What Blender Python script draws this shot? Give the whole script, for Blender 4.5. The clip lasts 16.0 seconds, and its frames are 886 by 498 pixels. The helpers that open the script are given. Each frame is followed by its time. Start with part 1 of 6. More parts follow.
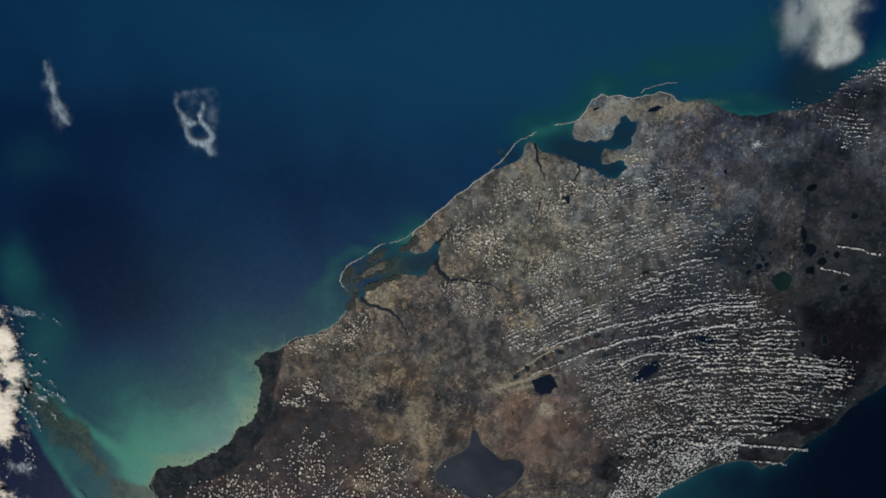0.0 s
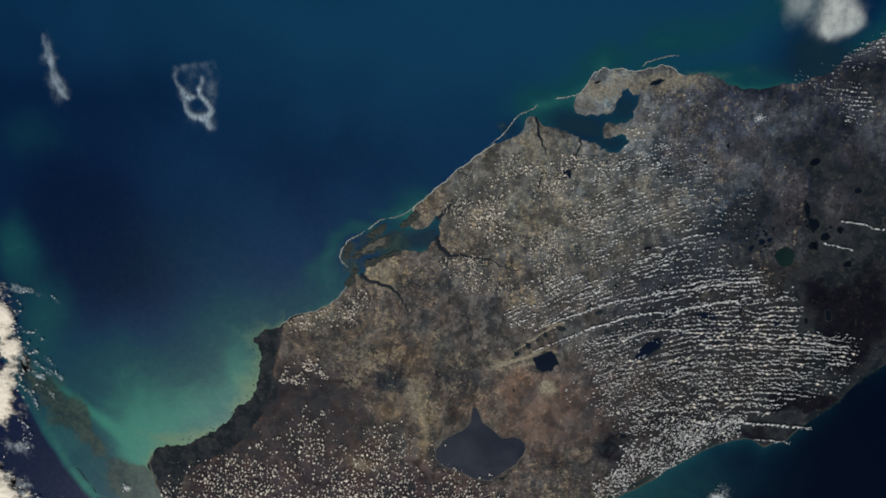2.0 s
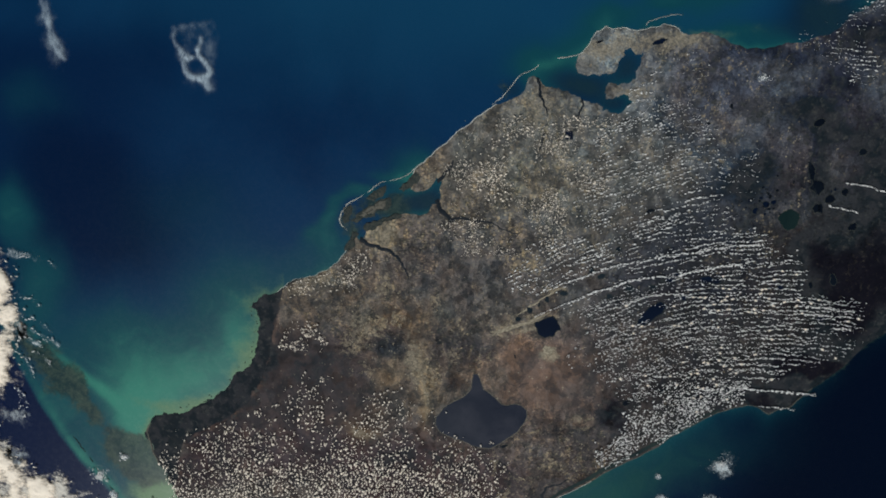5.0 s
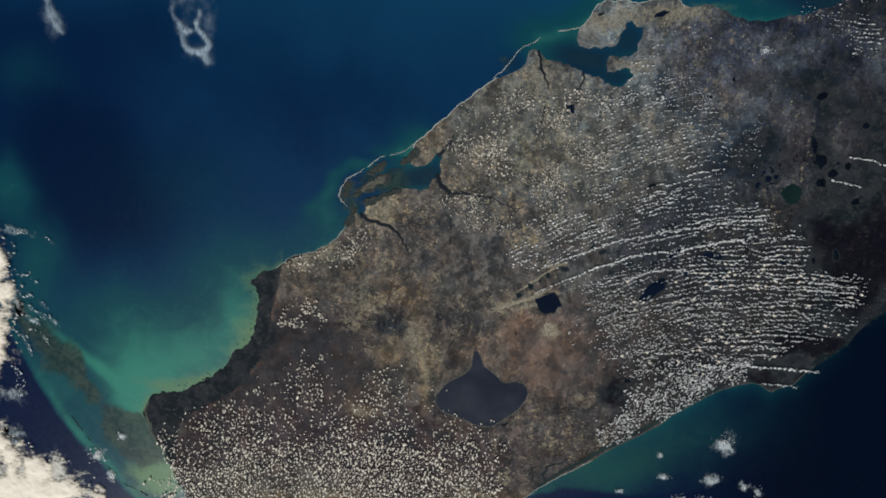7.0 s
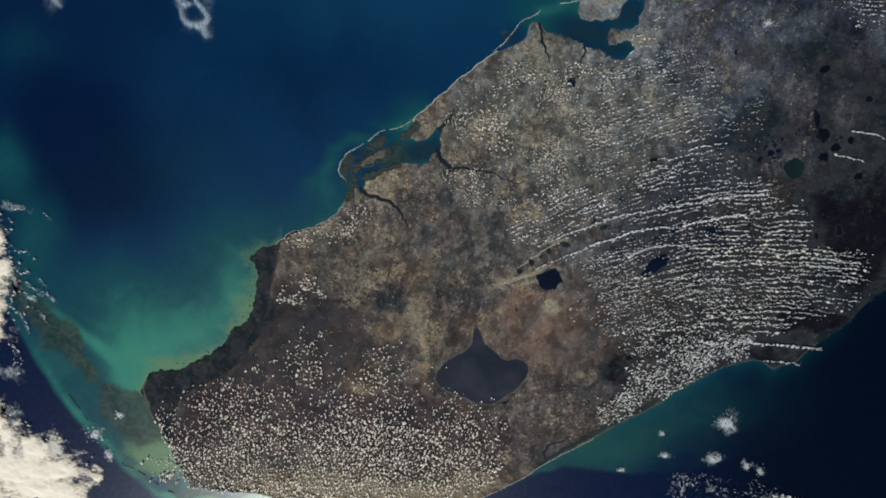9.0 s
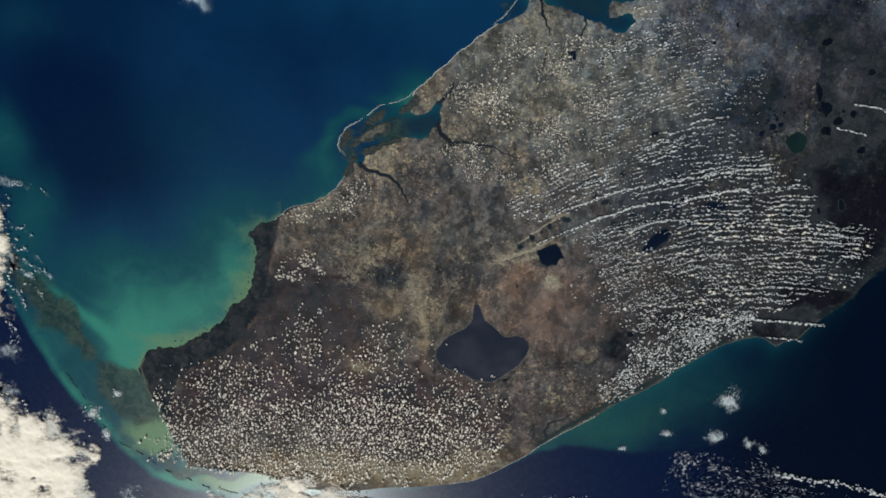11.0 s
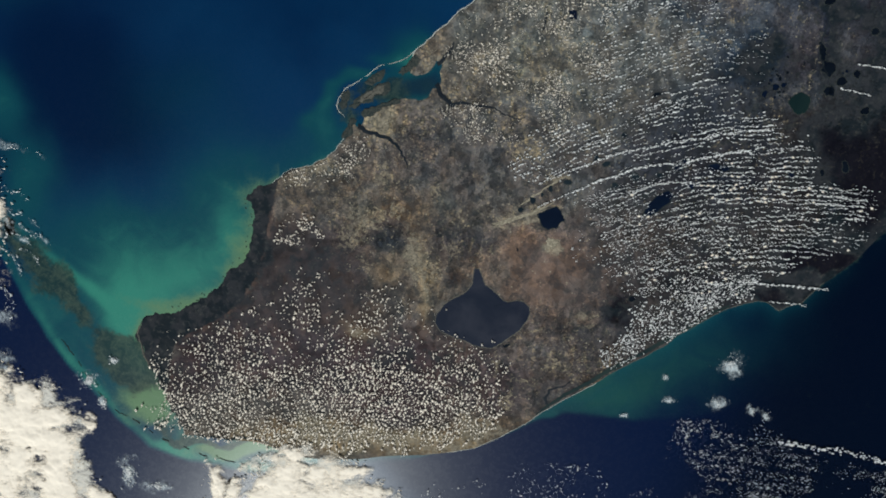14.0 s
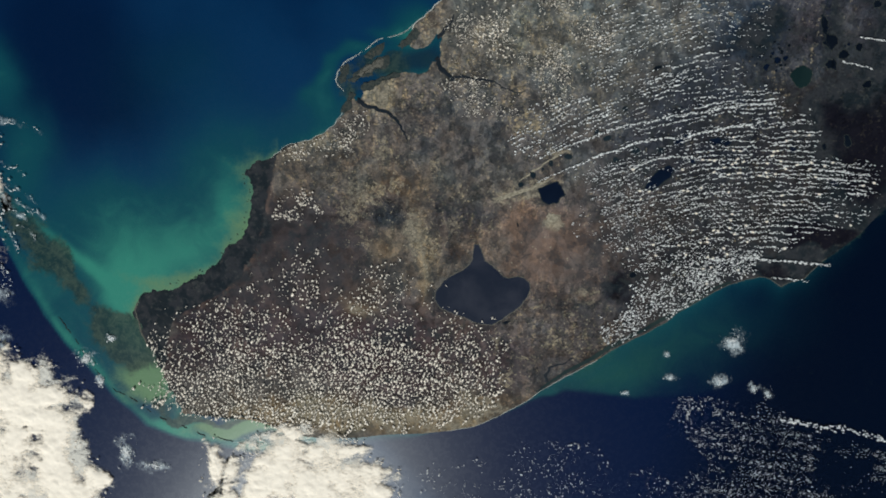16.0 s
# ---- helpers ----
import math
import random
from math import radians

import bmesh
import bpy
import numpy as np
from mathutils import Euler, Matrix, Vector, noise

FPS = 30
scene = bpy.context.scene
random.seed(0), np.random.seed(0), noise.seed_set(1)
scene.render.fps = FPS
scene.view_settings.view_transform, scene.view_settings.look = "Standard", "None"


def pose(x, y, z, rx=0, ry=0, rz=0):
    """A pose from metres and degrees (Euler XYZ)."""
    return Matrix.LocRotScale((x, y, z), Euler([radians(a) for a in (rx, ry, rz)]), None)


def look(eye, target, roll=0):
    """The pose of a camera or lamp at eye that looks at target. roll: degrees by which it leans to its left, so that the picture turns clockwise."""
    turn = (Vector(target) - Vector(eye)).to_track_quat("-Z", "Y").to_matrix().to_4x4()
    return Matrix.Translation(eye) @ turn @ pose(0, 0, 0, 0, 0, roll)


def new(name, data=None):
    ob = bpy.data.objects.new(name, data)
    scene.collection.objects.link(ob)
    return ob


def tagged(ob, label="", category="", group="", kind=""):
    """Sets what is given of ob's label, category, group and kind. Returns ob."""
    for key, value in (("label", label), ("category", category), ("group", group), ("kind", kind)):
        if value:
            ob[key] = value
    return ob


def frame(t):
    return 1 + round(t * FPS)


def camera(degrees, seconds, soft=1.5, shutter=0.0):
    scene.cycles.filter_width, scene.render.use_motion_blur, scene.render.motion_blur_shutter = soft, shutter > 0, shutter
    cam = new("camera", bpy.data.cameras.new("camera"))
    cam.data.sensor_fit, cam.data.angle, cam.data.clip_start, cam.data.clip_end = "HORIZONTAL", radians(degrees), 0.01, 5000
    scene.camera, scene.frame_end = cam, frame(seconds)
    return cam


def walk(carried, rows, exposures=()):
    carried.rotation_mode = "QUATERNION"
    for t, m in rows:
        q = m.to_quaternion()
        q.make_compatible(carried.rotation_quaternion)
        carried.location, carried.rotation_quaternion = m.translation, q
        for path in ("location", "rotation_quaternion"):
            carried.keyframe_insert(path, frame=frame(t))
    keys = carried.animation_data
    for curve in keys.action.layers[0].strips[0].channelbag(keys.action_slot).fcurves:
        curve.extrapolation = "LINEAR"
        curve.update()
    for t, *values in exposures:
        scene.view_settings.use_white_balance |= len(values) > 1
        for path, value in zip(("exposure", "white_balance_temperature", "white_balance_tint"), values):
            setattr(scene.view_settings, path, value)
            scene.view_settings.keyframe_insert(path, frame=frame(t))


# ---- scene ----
# One unit stands for one kilometre: a coast seen from a craft 400 km up, over the true curve of the globe.

cam = camera(61.8, 16.0, soft=1.8)
ROWS = [
    (0, 3.26, 175.58, 401.20, -11.966, 2.369, 1.398), (1, 3.41, 167.93, 401.35, -11.863, 2.388, 1.406),
    (2, 3.56, 160.27, 401.50, -11.761, 2.404, 1.414), (3, 3.71, 152.62, 401.64, -11.657, 2.418, 1.421),
    (4, 3.86, 144.97, 401.77, -11.553, 2.429, 1.429), (5, 4.02, 137.31, 401.90, -11.448, 2.438, 1.436),
    (6, 4.17, 129.66, 402.01, -11.343, 2.444, 1.444), (7, 4.32, 122.01, 402.11, -11.237, 2.449, 1.451),
    (8, 4.47, 114.35, 402.21, -11.130, 2.450, 1.458), (9, 4.62, 106.70, 402.30, -11.022, 2.450, 1.465),
    (10, 4.78, 99.04, 402.38, -10.914, 2.447, 1.472), (11, 4.93, 91.39, 402.45, -10.806, 2.441, 1.479),
    (12, 5.08, 83.74, 402.51, -10.696, 2.433, 1.486), (13, 5.23, 76.08, 402.56, -10.586, 2.423, 1.493),
    (14, 5.38, 68.43, 402.61, -10.476, 2.410, 1.499), (15, 5.53, 60.78, 402.64, -10.364, 2.395, 1.505),
    (16, 5.69, 53.12, 402.67, -10.252, 2.377, 1.511),
]
walk(cam, [(t, pose(x, y, z, rx, ry, rz)) for t, x, y, z, rx, ry, rz in ROWS], exposures=[(0.0, -0.05, 6180, 6), (16.0, 0.19, 5980, 2)])

# ---- light: a late-morning sun in the south, and the sky ----
SUN_TO = Vector((-0.225, -0.572, 0.788)).normalized()
world = bpy.data.worlds.new("sky")
scene.world = world
world.use_nodes = True
wn = world.node_tree.nodes
sky = wn.new("ShaderNodeTexSky")
sky.sky_type, sky.sun_disc = "NISHITA", False
sky.sun_elevation = math.asin(SUN_TO.z)
sky.sun_rotation = math.atan2(SUN_TO.x, SUN_TO.y)
world.node_tree.links.new(sky.outputs[0], wn["Background"].inputs[0])
wn["Background"].inputs[1].default_value = 0.026
sun = new("sun", bpy.data.lights.new("sun", "SUN"))
sun.data.energy, sun.data.angle, sun.data.color = 3.4, radians(0.5), (1.0, 0.965, 0.92)
sun.matrix_world = look((0, 0, 600), Vector((0, 0, 600)) - SUN_TO)

# ---- numbers and noise ----
R = 6371.0
rng = np.random.default_rng(7)
TABLE = rng.random((256, 256))


def drop(x, y):
    """Height of the globe's surface at x, y."""
    return np.sqrt(np.maximum(R * R - x * x - y * y, 0.0)) - R


def vnoise(x, y):
    xi, yi = np.floor(x).astype(int), np.floor(y).astype(int)
    fx, fy = x - xi, y - yi
    fx, fy = fx * fx * (3 - 2 * fx), fy * fy * (3 - 2 * fy)
    a, b = TABLE[xi % 256, yi % 256], TABLE[(xi + 1) % 256, yi % 256]
    c, d = TABLE[xi % 256, (yi + 1) % 256], TABLE[(xi + 1) % 256, (yi + 1) % 256]
    return (a * (1 - fx) + b * fx) * (1 - fy) + (c * (1 - fx) + d * fx) * fy


def fbm(x, y, size, octaves=4, seed=0.0):
    """Layered noise about 0, between about -1 and 1, with its largest forms `size` km across."""
    total, amp = 0.0, 1.0
    for k in range(octaves):
        s = 2 ** k / size
        total = total + amp * (2 * vnoise(x * s + 17.3 * k + seed, y * s + 41.7 * k - seed) - 1)
        amp *= 0.55
    return total


def patches(x, y, rows, power=1.0):
    """Sum of soft ellipses: rows of x, y, half width, half height, amount."""
    total = np.zeros_like(x)
    for cx, cy, rx, ry, amount in rows:
        q = ((x - cx) / rx) ** 2 + ((y - cy) / ry) ** 2
        total += amount * np.exp(-(q ** power))
    return total


def smooth(a, b, v):
    u = np.clip((v - a) / (b - a), 0, 1)
    return u * u * (3 - 2 * u)


def fractal(points, rough, levels=3, closed=False):
    """A line through the points with ever finer bends; rough is the bend's share of each stretch."""
    line = [Vector(p) for p in points]
    if closed:
        line.append(line[0])
    for _ in range(levels):
        out = [line[0]]
        for a, b in zip(line, line[1:]):
            d = b - a
            out += [(a + b) / 2 + Vector((-d.y, d.x)) * random.uniform(-rough, rough), b]
        line = out
    return line[:-1] if closed else line


def inside(x, y, poly):
    hit = np.zeros(x.shape, bool)
    px, py = np.array([p[0] for p in poly]), np.array([p[1] for p in poly])
    for k in range(len(px)):
        x1, y1, x2, y2 = px[k - 1], py[k - 1], px[k], py[k]
        if y1 != y2:
            hit ^= ((y1 > y) != (y2 > y)) & (x < (x2 - x1) * (y - y1) / (y2 - y1) + x1)
    return hit


# ---- meshes ----
def mesh(name, verts, faces, shade=True):
    """A mesh from arrays: verts n x 3, faces m x 3 or m x 4."""
    me = bpy.data.meshes.new(name)
    verts, faces = np.asarray(verts, np.float32), np.asarray(faces, np.int32)
    n, k = faces.shape
    me.vertices.add(len(verts))
    me.vertices.foreach_set("co", verts.ravel())
    me.loops.add(n * k)
    me.loops.foreach_set("vertex_index", faces.ravel())
    me.polygons.add(n)
    me.polygons.foreach_set("loop_start", np.arange(0, n * k, k, dtype=np.int32))
    me.polygons.foreach_set("use_smooth", np.full(n, shade))
    me.update(calc_edges=True)
    return me


def paint(me, name, values):
    """A point attribute of four shares."""
    layer = me.attributes.new(name, "FLOAT_COLOR", "POINT")
    layer.data.foreach_set("color", np.asarray(values, np.float32).ravel())


def put(name, me, material, parent=None, label="", category="", group="", kind=""):
    ob = new(name, me)
    if material:
        me.materials.append(material)
    ob.parent = parent
    return tagged(ob, label, category, group, kind)


def sheet(xs, ys, keep=None):
    """Faces and coordinates of a grid; keep picks the vertices that stay."""
    X, Y = np.meshgrid(xs, ys)
    nx, ny = len(xs), len(ys)
    i = np.arange(nx * ny).reshape(ny, nx)
    q = np.stack([i[:-1, :-1], i[:-1, 1:], i[1:, 1:], i[1:, :-1]], -1).reshape(-1, 4)
    return X, Y, q


def prune(verts, faces, good):
    """Keep the faces whose corners are all good, and their vertices."""
    faces = faces[good[faces].all(1)]
    used = np.unique(faces)
    index = np.full(len(verts), -1)
    index[used] = np.arange(len(used))
    return verts[used], index[faces], used


def ribbon(name, line, width, height, material, taper=False, skirt=-0.1):
    """A low raised strip along a line of points, thick, with sloping sides."""
    pts = np.array([(p[0], p[1]) for p in line])
    t = np.gradient(pts, axis=0)
    t /= np.linalg.norm(t, axis=1, keepdims=True) + 1e-9
    nrm = np.stack([-t[:, 1], t[:, 0]], 1)
    n = len(pts)
    w = np.full(n, width) if np.isscalar(width) else np.interp(np.linspace(0, 1, n), np.linspace(0, 1, len(width)), width)
    w = w * (0.75 + 0.5 * vnoise(pts[:, 0] * 0.7, pts[:, 1] * 0.7))
    if taper:
        w = w * np.minimum(1, 0.15 + 6 * np.minimum(np.linspace(0, 1, n), np.linspace(1, 0, n)))
    rows = []
    for side, h in ((-0.5, skirt), (-0.36, height), (0.36, height), (0.5, skirt)):
        p = pts + nrm * (w * side)[:, None]
        rows.append(np.column_stack([p, drop(p[:, 0], p[:, 1]) + h]))
    v = np.concatenate(rows)
    f = [(k * n + i, k * n + i + 1, (k + 1) * n + i + 1, (k + 1) * n + i) for k in range(3) for i in range(n - 1)]
    return mesh(name, v, np.array(f)[:, ::-1])


def blob(name, outline, height, rings=(0.0, 0.35, 0.7, 0.93, 1.0), lip=0.0):
    """A sheet inside a rounded outline, laid on the globe; lip lets its rim sink or rise."""
    o = np.array([(p[0], p[1]) for p in outline])
    c, n = o.mean(0), len(o)
    v, f = [], []
    for k, s in enumerate(rings[1:]):
        p = c + (o - c) * s
        v.append(np.column_stack([p, drop(p[:, 0], p[:, 1]) + height - (lip if s == 1.0 else 0)]))
    v = np.concatenate(v + [np.array([[*c, drop(c[0], c[1]) + height]])])
    last = len(v) - 1
    for i in range(n):
        j = (i + 1) % n
        f.append((last, i, j, j))
        for k in range(len(rings) - 2):
            f.append((k * n + i, (k + 1) * n + i, (k + 1) * n + j, k * n + j))
    tri = np.array([q[:3] for q in f if q[2] == q[3]])
    quad = np.array([q for q in f if q[2] != q[3]])
    faces = np.concatenate([tri, quad[:, :3], quad[:, [0, 2, 3]]])
    a, b, d = v[faces[0]]
    if np.cross(b - a, d - a)[2] < 0:
        faces = faces[:, ::-1]
    return mesh(name, v, faces)


# ---- materials ----
class Nodes:
    """Short forms for building a node material."""

    def __init__(self, name):
        self.mat = bpy.data.materials.new(name)
        self.mat.use_nodes = True
        self.tree = self.mat.node_tree
        self.bsdf = self.tree.nodes["Principled BSDF"]
        self.out = self.tree.nodes["Material Output"]
        self.place = self.node("ShaderNodeTexCoord").outputs["Object"]

    def node(self, kind):
        return self.tree.nodes.new(kind)

    def link(self, a, b):
        if isinstance(a, (int, float)):
            b.default_value = a
        elif isinstance(a, tuple):
            b.default_value = (*a, 1.0)[: len(b.default_value)]
        else:
            self.tree.links.new(a, b)

    def noise(self, scale, detail=4.0, rough=0.55, warp=0.0, stretch=None, turn=0.0):
        n = self.node("ShaderNodeTexNoise")
        where = self.place
        if stretch:
            m = self.node("ShaderNodeMapping")
            m.inputs["Scale"].default_value, m.inputs["Rotation"].default_value = stretch, (0, 0, turn)
            self.link(where, m.inputs[0])
            where = m.outputs[0]
        self.link(where, n.inputs["Vector"])
        n.inputs["Scale"].default_value, n.inputs["Detail"].default_value = scale, detail
        n.inputs["Roughness"].default_value, n.inputs["Distortion"].default_value = rough, warp
        return n.outputs["Fac"]

    def cells(self, scale, out="Color", stretch=(1, 1, 1), turn=0.0, bend=0.0, kind="CHEBYCHEV"):
        m = self.node("ShaderNodeMapping")
        m.inputs["Scale"].default_value, m.inputs["Rotation"].default_value = stretch, (0, 0, turn)
        where = self.place
        if bend:
            warp = self.node("ShaderNodeTexNoise")
            warp.inputs["Scale"].default_value, warp.inputs["Detail"].default_value = 0.25, 2.5
            self.link(self.place, warp.inputs["Vector"])
            off = self.node("ShaderNodeVectorMath")
            off.operation = "MULTIPLY_ADD"
            off.inputs[1].default_value = (bend * 2, bend * 2, 0)
            self.link(warp.outputs["Color"], off.inputs[0]), self.link(self.place, off.inputs[2])
            where = off.outputs[0]
        self.link(where, m.inputs[0])
        n = self.node("ShaderNodeTexVoronoi")
        n.distance = kind
        self.link(m.outputs[0], n.inputs["Vector"])
        n.inputs["Scale"].default_value = scale
        return n.outputs[out]

    def ramp(self, v, a, b, lo=0.0, hi=1.0):
        n = self.node("ShaderNodeMapRange")
        n.interpolation_type = "SMOOTHSTEP"
        for key, x in ((0, v), (1, a), (2, b), (3, lo), (4, hi)):
            self.link(x, n.inputs[key])
        return n.outputs[0]

    def math(self, op, a, b=0.0):
        n = self.node("ShaderNodeMath")
        n.operation = op
        self.link(a, n.inputs[0]), self.link(b, n.inputs[1])
        return n.outputs[0]

    def mix(self, f, a, b, mode="MIX"):
        n = self.node("ShaderNodeMix")
        n.data_type, n.blend_type = "RGBA", mode
        self.link(f, n.inputs[0]), self.link(a, n.inputs[6]), self.link(b, n.inputs[7])
        return n.outputs[2]

    def shares(self, name):
        a = self.node("ShaderNodeAttribute")
        a.attribute_name = name
        s = self.node("ShaderNodeSeparateColor")
        self.link(a.outputs["Color"], s.inputs[0])
        return (*s.outputs, a.outputs["Alpha"])

    def bump(self, height, strength, distance):
        n = self.node("ShaderNodeBump")
        n.inputs["Strength"].default_value, n.inputs["Distance"].default_value = strength, distance
        self.link(height, n.inputs["Height"])
        self.link(n.outputs[0], self.bsdf.inputs["Normal"])

    def done(self, colour, rough=0.9, specular=0.2):
        self.link(colour, self.bsdf.inputs["Base Color"])
        self.link(rough, self.bsdf.inputs["Roughness"])
        self.bsdf.inputs["Specular IOR Level"].default_value = specular
        return self.mat


def sea_material():
    m = Nodes("sea_water")
    teal, green, grass, stream_falloff = m.shares("shallows")
    north, deep, silt, murk = m.shares("basin")
    wide, mid, fine = m.noise(0.012, 3, 0.5, 0.4), m.noise(0.05, 5, 0.6, 1.2), m.noise(0.35, 4, 0.6, 0.5)
    n, g = m.math("SUBTRACT", mid, 0.5), m.math("SUBTRACT", fine, 0.5)
    c = m.mix(m.ramp(wide, 0.30, 0.62), (0.0010, 0.0150, 0.0525), (0.0030, 0.0260, 0.075))
    # paler blue that stands in for haze over the north
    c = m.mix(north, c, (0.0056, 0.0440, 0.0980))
    c = m.mix(deep, c, (0.0004, 0.0112, 0.0350))
    c = m.mix(m.ramp(stream_falloff, 0.0, 1.0), c, (0.0003, 0.0060, 0.0320))
    # past 1 the water goes near black, imitating lens fall-off in the east
    c = m.mix(m.ramp(stream_falloff, 1.0, 2.0), c, (0.0002, 0.0026, 0.0108))
    c = m.mix(m.ramp(teal, 0.0, 0.5, 0.0, 0.92), c, (0.006, 0.052, 0.068))
    c = m.mix(m.ramp(m.math("ADD", teal, m.math("MULTIPLY", n, 0.7)), 0.40, 1.75), c, (0.036, 0.186, 0.136))
    flats = m.math("ADD", green, m.math("ADD", m.math("MULTIPLY", n, 0.7), m.math("MULTIPLY", g, 0.45)))
    c = m.mix(m.ramp(flats, 0.15, 1.10), c, (0.105, 0.180, 0.092))
    # mud banks and seagrass: a net of pale ridges round dark beds
    beds = m.noise(0.16, 7, 0.72, 0.9)
    bank = m.math("ADD", grass, m.math("ADD", m.math("MULTIPLY", n, 1.7), m.math("MULTIPLY", g, 0.8)))
    bed = m.mix(m.ramp(beds, 0.40, 0.62), (0.010, 0.024, 0.024), (0.038, 0.056, 0.042))
    bed = m.mix(m.ramp(m.noise(0.75, 4, 0.7, 0.4), 0.54, 0.70, 0.0, 0.5), bed, (0.090, 0.108, 0.076))
    c = m.mix(m.math("MULTIPLY", m.ramp(bank, 0.14, 0.75, 0.0, 0.88), m.ramp(grass, 0.03, 0.28)), c, bed)
    c = m.mix(m.math("MULTIPLY", murk, m.ramp(mid, 0.3, 0.65, 0.6, 1.0)), c, (0.0120, 0.0560, 0.0500))
    c = m.mix(m.math("MULTIPLY", silt, m.ramp(mid, 0.35, 0.62, 0.75, 1.0)), c, (0.0085, 0.0280, 0.0400))
    m.bump(m.noise(1.2, 3), 0.25, 0.05)
    return m.done(c, m.ramp(fine, 0.3, 0.7, 0.255, 0.285), 0.19)


def lake_material(name, colour, other):
    m = Nodes(name)
    c = m.mix(m.ramp(m.noise(0.045, 6, 0.6, 0.35), 0.36, 0.66), colour, other)
    m.bump(m.noise(1.5, 2), 0.15, 0.03)
    return m.done(c, 0.34, 0.05)


def land_material():
    m = Nodes("land_cover")
    dark, smooth_ground, pale, farm = m.shares("cover")
    tract, crumb, _, _ = m.shares("plots")
    tone = m.node("ShaderNodeAttribute")
    tone.attribute_name = "tone"
    hue, mid, fine, grit = m.noise(0.05, 2, 0.5, 0.8), m.noise(0.12, 2, 0.5, 0.4), m.noise(0.42, 1, 0.5, 0.6), m.noise(0.95, 0, 0.5)
    comb = m.math("SUBTRACT", m.noise(0.17, 3, 0.55, 0.7, (1.5, 0.5, 1.0), 0.12), 0.5)
    h, n, g, k = (m.math("SUBTRACT", v, 0.5) for v in (hue, mid, fine, grit))
    rough_ground = m.math("SUBTRACT", 1.0, m.math("MULTIPLY", smooth_ground, 0.72))
    calm = m.math("SUBTRACT", 1.0, m.math("MULTIPLY", m.ramp(dark, 0.2, 0.8), 0.8))
    farm = m.math("MULTIPLY", farm, rough_ground)

    def patchwork(*size):
        split = m.node("ShaderNodeSeparateColor")
        m.link(m.cells(*size), split.inputs[0])
        return split.outputs

    def tint(share, c, factor):
        return m.mix(share, c, m.mix(1.0, c, factor, "MULTIPLY"))

    def total(*pairs):
        v = 0.0
        for a, f in pairs:
            v = m.math("ADD", v, m.math("MULTIPLY", a, f))
        return v

    # districts ten km across, holdings of three km, single plots
    wide = patchwork(0.105, "Color", (1.1, 0.9, 1), 0.3, 3.0, "EUCLIDEAN")
    holding = patchwork(0.30, "Color", (1.2, 0.9, 1), 0.15, 1.5, "EUCLIDEAN")
    plot = patchwork(0.78, "Color", (1, 1.3, 1), 0.16, 0.30)
    small = patchwork(1.45, "Color", (1, 1, 1), 0.16, 0.12)
    change = total((m.math("SUBTRACT", wide[0], 0.5), 0.26), (m.math("MULTIPLY", m.math("SUBTRACT", holding[0], 0.5), rough_ground), 0.34), (n, 0.75), (m.math("MULTIPLY", comb, rough_ground), 0.55),
                   (m.math("MULTIPLY", g, rough_ground), 0.45), (m.math("MULTIPLY", m.math("SUBTRACT", plot[0], 0.5), m.math("MULTIPLY", farm, calm)), 0.24))
    lift = m.ramp(change, -0.46, 0.48, 0.46, 1.55)
    shade = m.node("ShaderNodeCombineColor")
    for i in range(3):
        m.link(lift, shade.inputs[i])
    c = m.mix(1.0, tone.outputs["Color"], shade.outputs[0], "MULTIPLY")
    # warm pasture and cool woodland
    warm = total((h, 2.0), (m.math("SUBTRACT", wide[1], 0.5), 0.4), (m.math("SUBTRACT", holding[1], 0.5), 0.25))
    c = tint(m.ramp(warm, 0.0, 0.42, 0.0, 0.7), c, (1.11, 0.98, 0.86))
    c = tint(m.ramp(warm, 0.0, -0.42, 0.0, 0.5), c, (0.82, 0.98, 1.06))
    # pale scrub combed along the old shorelines
    scrub = m.ramp(total((comb, 2.2), (g, 1.4), (m.math("SUBTRACT", farm, 0.6), 0.25)), 0.42, 0.66, 0.0, 0.55)
    c = m.mix(m.math("MULTIPLY", scrub, m.math("MULTIPLY", calm, rough_ground)), c, (0.205, 0.165, 0.112))
    # tracts of wood and crumbs of pale ground, crisp at the margin
    woods = m.ramp(total((tract, 0.62), (m.math("SUBTRACT", m.noise(0.15, 4, 0.62, 0.6), 0.5), 1.9)), 0.30, 0.35, 0.0, 0.85)
    c = tint(m.math("MULTIPLY", woods, rough_ground), c, (0.55, 0.62, 0.69))
    crumbs = m.ramp(total((crumb, 0.50), (m.math("SUBTRACT", m.noise(0.46, 2, 0.5, 0.9), 0.5), 2.0), (m.math("SUBTRACT", plot[0], 0.5), 0.35), (m.math("SUBTRACT", farm, 0.6), 0.2)), 0.40, 0.49, 0.0, 0.85)
    c = m.mix(m.math("MULTIPLY", crumbs, m.math("MULTIPLY", m.math("MULTIPLY", calm, calm), rough_ground)), c, m.mix(small[0], (0.130, 0.108, 0.080), (0.265, 0.222, 0.160)))
    # woods, burnt ground and wet hollows with crisp margins
    wood = m.noise(0.075, 4, 0.6, 0.4)
    c = m.mix(m.math("MULTIPLY", m.ramp(wood, 0.530, 0.560), m.ramp(fine, 0.30, 0.6, 0.25, 0.55)), c, (0.026, 0.028, 0.032))
    copse = m.ramp(m.noise(0.21, 2, 0.5, 0.5), 0.585, 0.62, 0.0, 0.5)
    c = m.mix(m.math("MULTIPLY", copse, rough_ground), c, (0.030, 0.034, 0.034))
